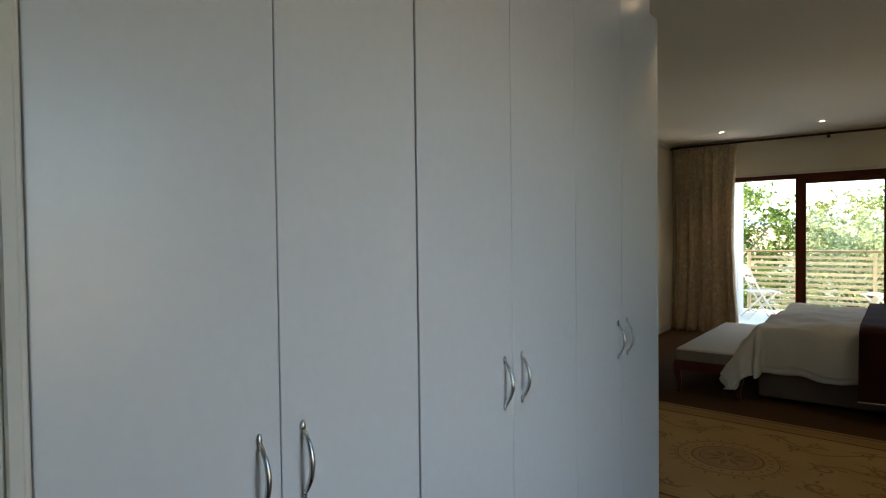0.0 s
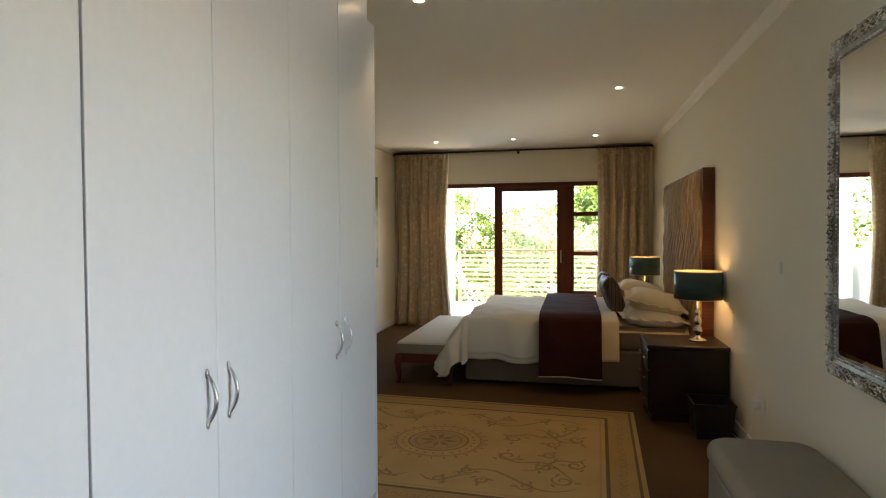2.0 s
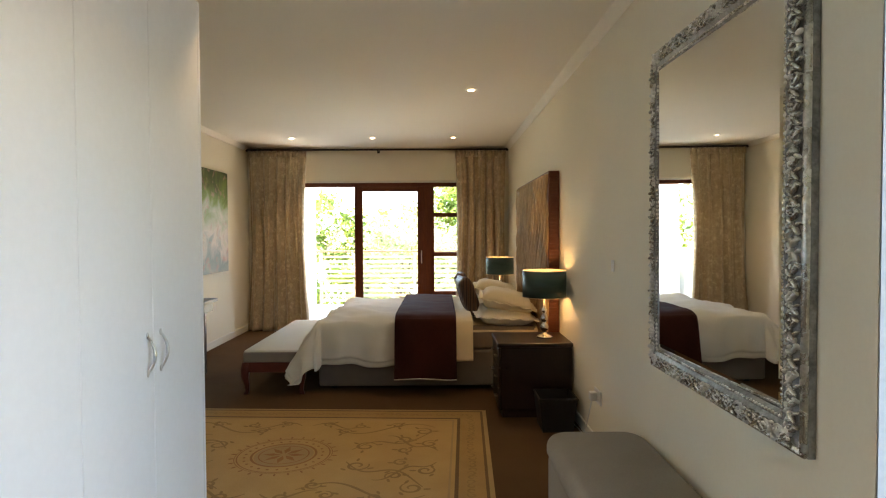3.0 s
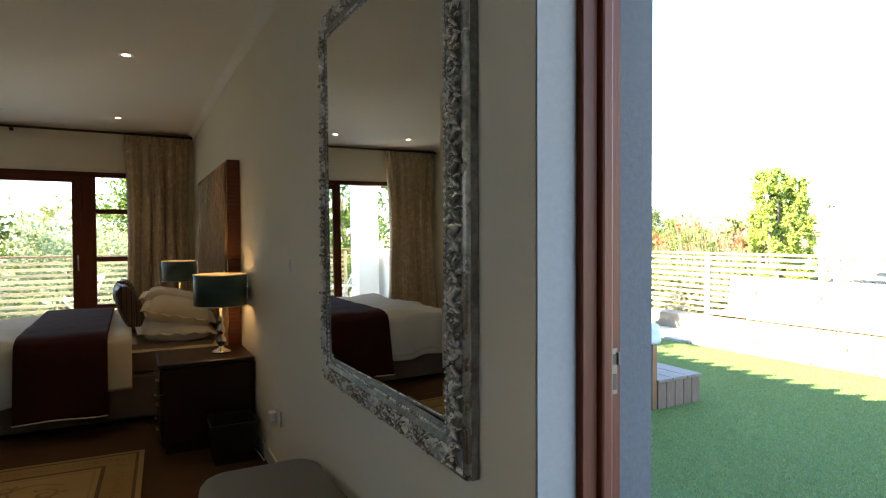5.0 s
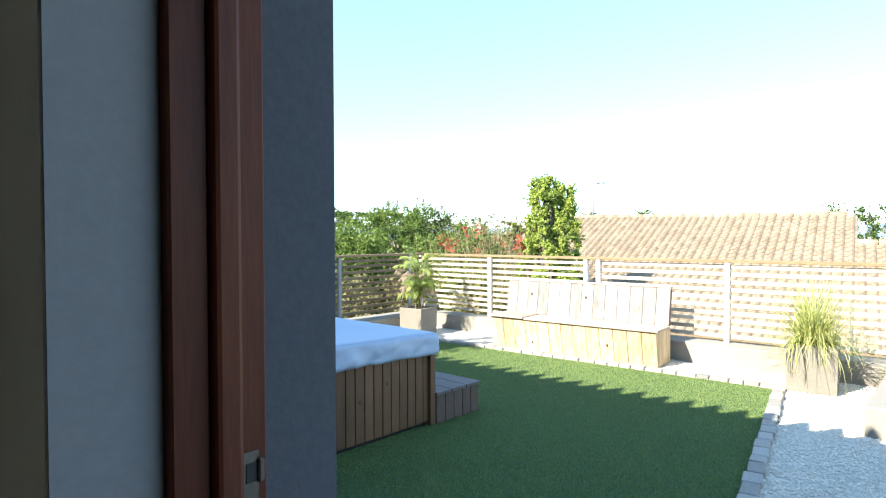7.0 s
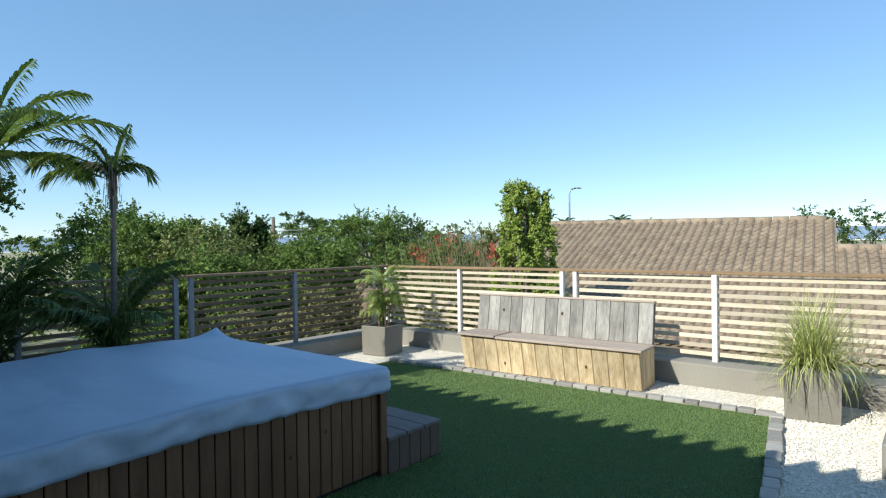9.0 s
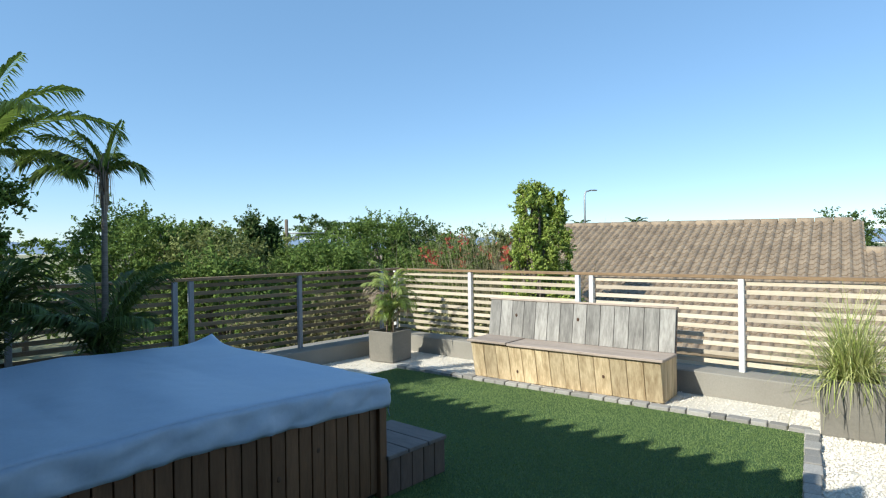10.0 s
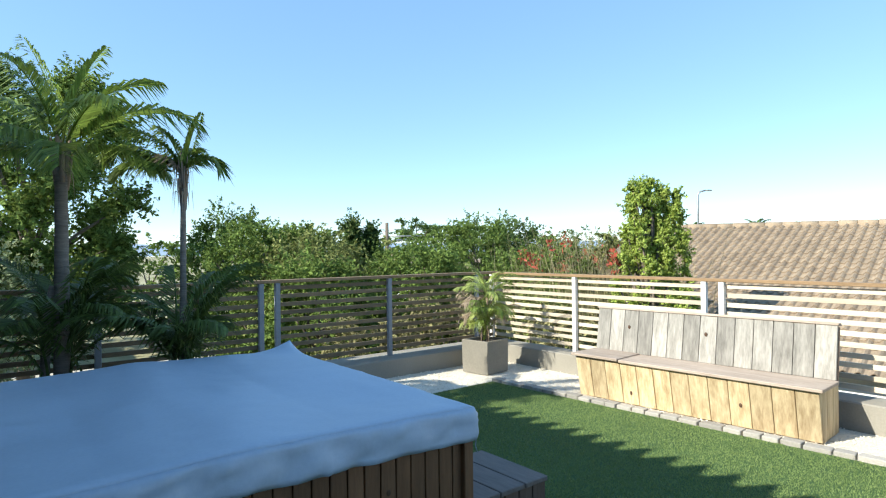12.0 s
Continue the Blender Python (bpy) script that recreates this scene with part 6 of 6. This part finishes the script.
for i, (x, y, h, s) in enumerate(((9.6, 10.6, 3.6, 1.1), (11.2, 9.9, 3.7, 1.0), (8.0, 10.8, 3.3, 1.2), (10.6, 8.7, 3.4, 0.9), (13.4, 11.2, 4.85, 0.9), (13.7, 9.6, 4.9, 0.9), (12.9, 10.4, 4.5, 0.85), (13.2, 8.9, 4.7, 0.7))):
    tree("shrub", x, y, GZ, h, s, ("twig", "leaf_olive", "twig", "twig", "leaf", "leaf_olive", "leaf", "leaf_olive")[i], "twiggy olive-green shrub against the fence", 0.05, 14000, 44, 200 + i, 0.15, "shrubs along the fence", category="shrub")
rs = np.random.RandomState(77)
e = thing("red_flowering_shrub", (13.2, 10.0, GZ), "reedy shrub with clusters of red flowers", "shrub")
verts, faces = [], []
fv, ff = [], []
for k in range(1700):
    bx0, by0 = rs.normal() * 0.9, rs.normal() * 1.35
    yaw, ln, ang = rs.rand() * 6.283, 3.7 + 1.75 * rs.rand() ** 1.3, 1.5 - 0.12 * rs.rand()
    p = np.array([bx0, by0, 0.0]) * 0.6
    side = np.array([-math.sin(yaw), math.cos(yaw), 0]) * 0.014
    prev = None
    for i in range(6):
        k0 = len(verts)
        verts += [tuple(p - side * (1 - i / 5.4)), tuple(p + side * (1 - i / 5.4))]
        if prev is not None:
            faces.append((prev, prev + 1, k0 + 1, k0))
        prev = k0
        p = p + np.array([math.cos(yaw) * math.cos(ang), math.sin(yaw) * math.cos(ang), math.sin(ang)]) * ln / 5
        ang -= (0.10 + 0.12 * (i > 2)) * rs.rand()
    if k % 26 == 0 and abs(p[1]) < 1.4 and abs(p[0]) < 1.1:
        p[2] = min(p[2], 4.25 + 0.6 * rs.rand())
        for j in range(24):
            q = p + rs.normal(size=3) * (0.07, 0.07, 0.10)
            k0 = len(fv)
            a, b = rs.normal(size=3) * 0.032, rs.normal(size=3) * 0.018
            fv += [tuple(q - a), tuple(q + b), tuple(q + a), tuple(q - b)]
            ff.append((k0, k0 + 1, k0 + 2, k0 + 3))
part("reed_growth", (verts, [], faces), "reed", e)["kind"] = "stuff"
part("flower_growth", (fv, [], ff), "flower", e, "red flower clusters")["kind"] = "stuff"

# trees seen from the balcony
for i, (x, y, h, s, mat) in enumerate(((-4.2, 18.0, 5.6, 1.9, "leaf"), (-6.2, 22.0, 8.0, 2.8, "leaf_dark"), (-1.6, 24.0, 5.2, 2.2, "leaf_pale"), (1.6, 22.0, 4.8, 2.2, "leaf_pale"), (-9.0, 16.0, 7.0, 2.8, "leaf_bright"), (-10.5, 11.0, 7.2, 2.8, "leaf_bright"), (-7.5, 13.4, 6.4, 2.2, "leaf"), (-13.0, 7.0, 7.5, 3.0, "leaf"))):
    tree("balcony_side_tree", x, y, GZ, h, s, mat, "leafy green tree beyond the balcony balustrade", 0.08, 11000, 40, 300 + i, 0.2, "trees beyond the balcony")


# ---- neighbour's house ----
def neighbour():
    h = thing("house", (20.0, 6.0, GZ), "neighbouring house with a long brown tiled roof", "house")
    A, B = Vector((19.0, 10.9, 2.05)), Vector((20.0, 3.09, 1.94))
    along = (B - A)
    L = along.length
    t = along.normalized()
    down = Vector((t.y, -t.x, 0)).normalized()
    if down.x > 0:
        down = -down
    slope = (down * 1.0 + Vector((0, 0, -0.40))).normalized()
    SL = 7.0
    origin = Vector((20.0, 6.0, GZ))
    A0 = A - t * 1.2

    def roof_slope(start, cols, rows, z_off, near_rows):
        nrm = slope.cross(t).normalized()
        if nrm.z < 0:
            nrm = -nrm
        m = Matrix((t, slope, nrm)).transposed().to_4x4()
        m.translation = start - origin
        cw, rl = 0.205, 0.28
        prof = [(0, 0.0), (0.04, 0.004), (0.068, 0.038), (0.102, 0.060), (0.137, 0.038), (0.165, 0.004), (0.205, 0.0)]

        def tile_into(verts, faces, ox, oy):
            k = len(verts)
            for y, lift in ((0.0, 0.0), (rl + 0.03, 0.026)):
                for x, z in prof:
                    verts.append((ox + x, oy + y, z + lift))
            for x, z in prof:
                verts.append((ox + x, oy + rl + 0.03, z + 0.008))
            n = len(prof)
            for i in range(n - 1):
                faces.append((k + i, k + i + 1, k + n + i + 1, k + n + i))
                faces.append((k + n + i, k + n + i + 1, k + 2 * n + i + 1, k + 2 * n + i))
        roof = part("roof", (lambda v, f: (v, [], f))(*_flat(cols * cw, rows * rl)), "tile", h, "brown concrete roof tiles")
        roof.matrix_basis = m
        v, f = [], []
        tile_into(v, f, 0, 0)
        first, made = None, 0
        verts, faces = [], []
        rng = random.Random(3)
        for r in range(rows):
            for c in range(cols):
                if near_rows[0] <= r < near_rows[1] and near_rows[2] <= c < near_rows[3]:
                    mm = Matrix.Translation((c * cw, r * rl, rng.uniform(0, 0.004)))
                    if first is None:
                        first = part("tile", (v, [], f), "tile", roof)
                        first.matrix_basis = mm
                    else:
                        share("tile", first, roof, mm)
                else:
                    tile_into(verts, faces, c * cw, r * rl)
        rest = part("far_tiles", (verts, [], faces), "tile_joined", roof)
        rest["kind"] = "stuff"
        bm = bmesh.new()
        for c in range(int(cols * cw / 0.42)):
            tube(bm, [(c * 0.42, -0.02, -0.02), (c * 0.42 + 0.40, -0.02, -0.012)], [0.13, 0.115], 10)
        part("ridge_tiles", bm, "tile_joined", roof, smooth=True)
        return m

    def _flat(w, l):
        return [(0, 0, -0.01), (w, 0, -0.01), (w, l, -0.01), (0, l, -0.01), (0, 0, -0.08), (w, 0, -0.08), (w, l, -0.08), (0, l, -0.08)], [(0, 1, 2, 3), (4, 5, 6, 7), (0, 1, 5, 4), (1, 2, 6, 5), (2, 3, 7, 6), (3, 0, 4, 7)]

    cols = int((L + 1.2) / 0.205)
    roof_slope(A0, cols, 25, 0.0, (2, 9, 0, 42))
    # lower wing past the gable step
    m = roof_slope(A0 + t * (cols * 0.205) + slope * 2.0, 44, 18, 0.0, (0, 0, 0, 0))
    # far slope, gables and walls
    bm = bmesh.new()
    far = -down
    q = [A0, A0 + t * (cols * 0.205), A0 + t * (cols * 0.205) + far * 6.5 + Vector((0, 0, -2.6)), A0 + far * 6.5 + Vector((0, 0, -2.6))]
    bm.faces.new([bm.verts.new(p - origin - Vector((0, 0, 0.06))) for p in q])
    part("far_slope", bm, "tile_joined", h)
    bm = bmesh.new()
    for s, zz in ((0.4, 0), (cols * 0.205 - 0.05, 0)):
        c = A0 + t * s
        p = [c + Vector((0, 0, -0.12)), c + slope * SL * 0.96 + Vector((0, 0, -0.12)), c + slope * SL * 0.96, c + far * 6.2]
        p[2].z = p[3].z = GZ
        e2 = c + far * 6.2 + Vector((0, 0, -2.5))
        bm.faces.new([bm.verts.new(v - origin) for v in (p[0], p[1], p[2], p[3], e2)])
    a, b = A0 + slope * 6.5 + t * 0.4, A0 + slope * 6.5 + t * (cols * 0.205 + 8.5)
    bm.faces.new([bm.verts.new(v - origin) for v in (a, b, Vector((b.x, b.y, GZ)), Vector((a.x, a.y, GZ)))])
    part("wall", bm, "white_plaster", h, "pale plastered walls")


neighbour()

# ---- distance: street lamp, pole, far trees and roofs ----
e = thing("street_lamp", (60.0, 32.3, GZ), "slim grey street lamp rising behind the roofs", "street lamp")
bm = bmesh.new()
tube(bm, [(0, 0, 0), (0, 0, 10.1), (0.15, -0.1, 10.5), (0.5, -0.6, 10.65)], [0.14, 0.10, 0.09, 0.08], 8)
part("pole", bm, "lamp_metal", e, smooth=True)
part("lantern", blob(bmesh.new(), Matrix.Translation((0.6, -0.85, 10.62)) @ Matrix.Rotation(-0.6, 4, "Z") @ Matrix.Diagonal((0.38, 0.14, 0.09, 1)), 10, 6), "lamp_metal", e, smooth=True)
e = thing("utility_pole", (21.9, 32.0, GZ), "wooden utility pole with a steel lamp arm", "utility pole")
bm = bmesh.new()
tube(bm, [(0, 0, 0), (0, 0, 6.45)], [0.14, 0.10], 8)
part("pole", bm, "bark", e, smooth=True)
bm = bmesh.new()
tube(bm, [(0, 0, 4.9), (0.3, -0.05, 5.35), (1.5, -1.0, 5.45)], 0.05, 6)
tube(bm, [(0, 0, 5.6), (1.9, -1.3, 5.63)], 0.045, 6)
part("arm", bm, "lamp_metal", e, smooth=True)
far = [(37.3, 50, 8.0, 2.6, "umbrella", "leaf_dark"), (41.6, 50, 7.6, 2.4, "umbrella", "leaf_dark"), (30, 60, 7.0, 3.0, "cone", "leaf_dark"), (22, 48, 6.4, 2.6, "round", "leaf"), (60, 23.2, 6.7, 1.8, "round", "leaf"),
       (60, 9.4, 6.9, 2.8, "round", "leaf_dark"), (61, 5.0, 6.9, 3.2, "round", "leaf_dark"), (60, 0.5, 6.6, 3.5, "round", "leaf_dark"), (36, 40, 6.6, 3.0, "round", "leaf"), (42, 34, 6.0, 3.0, "round", "leaf_dark"), (26, 34, 5.6, 2.8, "round", "leaf"), (31, 31, 5.4, 2.6, "round", "leaf_olive"),
       (18, 30, 5.6, 2.8, "round", "leaf_olive"), (12, 33, 5.8, 2.8, "round", "leaf"), (60, 58, 6.6, 4.0, "round", "leaf_dark"), (70, 48, 6.5, 4.5, "round", "leaf_dark"), (80, 40, 6.6, 5.0, "round", "leaf"), (8.8, 33, 5.0, 3.0, "round", "leaf"), (6.2, 36, 5.2, 3.2, "round", "leaf_olive"), (3.4, 34, 4.8, 3.0, "round", "leaf"), (6, 44, 6.0, 3.4, "round", "leaf"), (-3, 40, 6.4, 3.2, "round", "leaf_olive")]
for i, (x, y, h, s, shape, mat) in enumerate(far):
    tree("distant_tree", x, y, GZ, h, s, mat, "distant dark tree on the skyline" if mat == "leaf_dark" else "distant green tree below the skyline", 0.13, 5000, 30, 400 + i, 0.2, "distant trees", shape)
for i, (x, y) in enumerate(((60.0, 32.9), (60.0, 26.5))):
    t = thing("distant_palm", (x, y, GZ), "stubby distant palm above the roof ridge", "palm", "distant palms")
    bm = bmesh.new()
    tube(bm, [(0, 0, 0), (0, 0, 6.6)], [0.25, 0.2], 7)
    part("trunk", bm, "palm_bark", t, smooth=True)
    rs = np.random.RandomState(50 + i)
    for k in range(16):
        verts, faces = [], []
        palm_frond(verts, faces, (0, 0, 6.5), k * 2.4, 1.2 - 0.08 * k, 1.5, 1.1, rs, 20, 0.5, 0.05)
        part("frond", (verts, [], faces), "leaf_dark", t)
for i, (x, y, w, l, hh, tn) in enumerate(((34, 46, 9, 6, 3.2, 20), (27, 30, 7, 5, 2.6, -15), (58, 40, 12, 7, 3.6, 10), (-3.5, 34.0, 11, 7, 3.4, 5))):
    b = thing("distant_house", (x, y, GZ), "distant pale house with a low pitched roof", "house", "distant houses", tn)
    part("wall", box(-w / 2, w / 2, -l / 2, l / 2, 0, hh), "white_plaster", b)
    bm = bmesh.new()
    v = [bm.verts.new(c) for c in ((-w / 2 - 0.4, -l / 2 - 0.4, hh), (w / 2 + 0.4, -l / 2 - 0.4, hh), (w / 2 + 0.4, l / 2 + 0.4, hh), (-w / 2 - 0.4, l / 2 + 0.4, hh), (-w / 2 + 1.2, 0, hh + 1.5), (w / 2 - 1.2, 0, hh + 1.5))]
    for f in ((0, 1, 5, 4), (1, 2, 5), (2, 3, 4, 5), (3, 0, 4), (3, 2, 1, 0)):
        bm.faces.new([v[k] for k in f])
    part("roof", bm, "tile_joined", b)
    for k in range(3):
        part("window", box(-w / 2 + 1 + k * w / 3.4, -w / 2 + 2.1 + k * w / 3.4, -l / 2 - 0.03, -l / 2 + 0.05, 0.9, 2.1), "black_plastic", b)
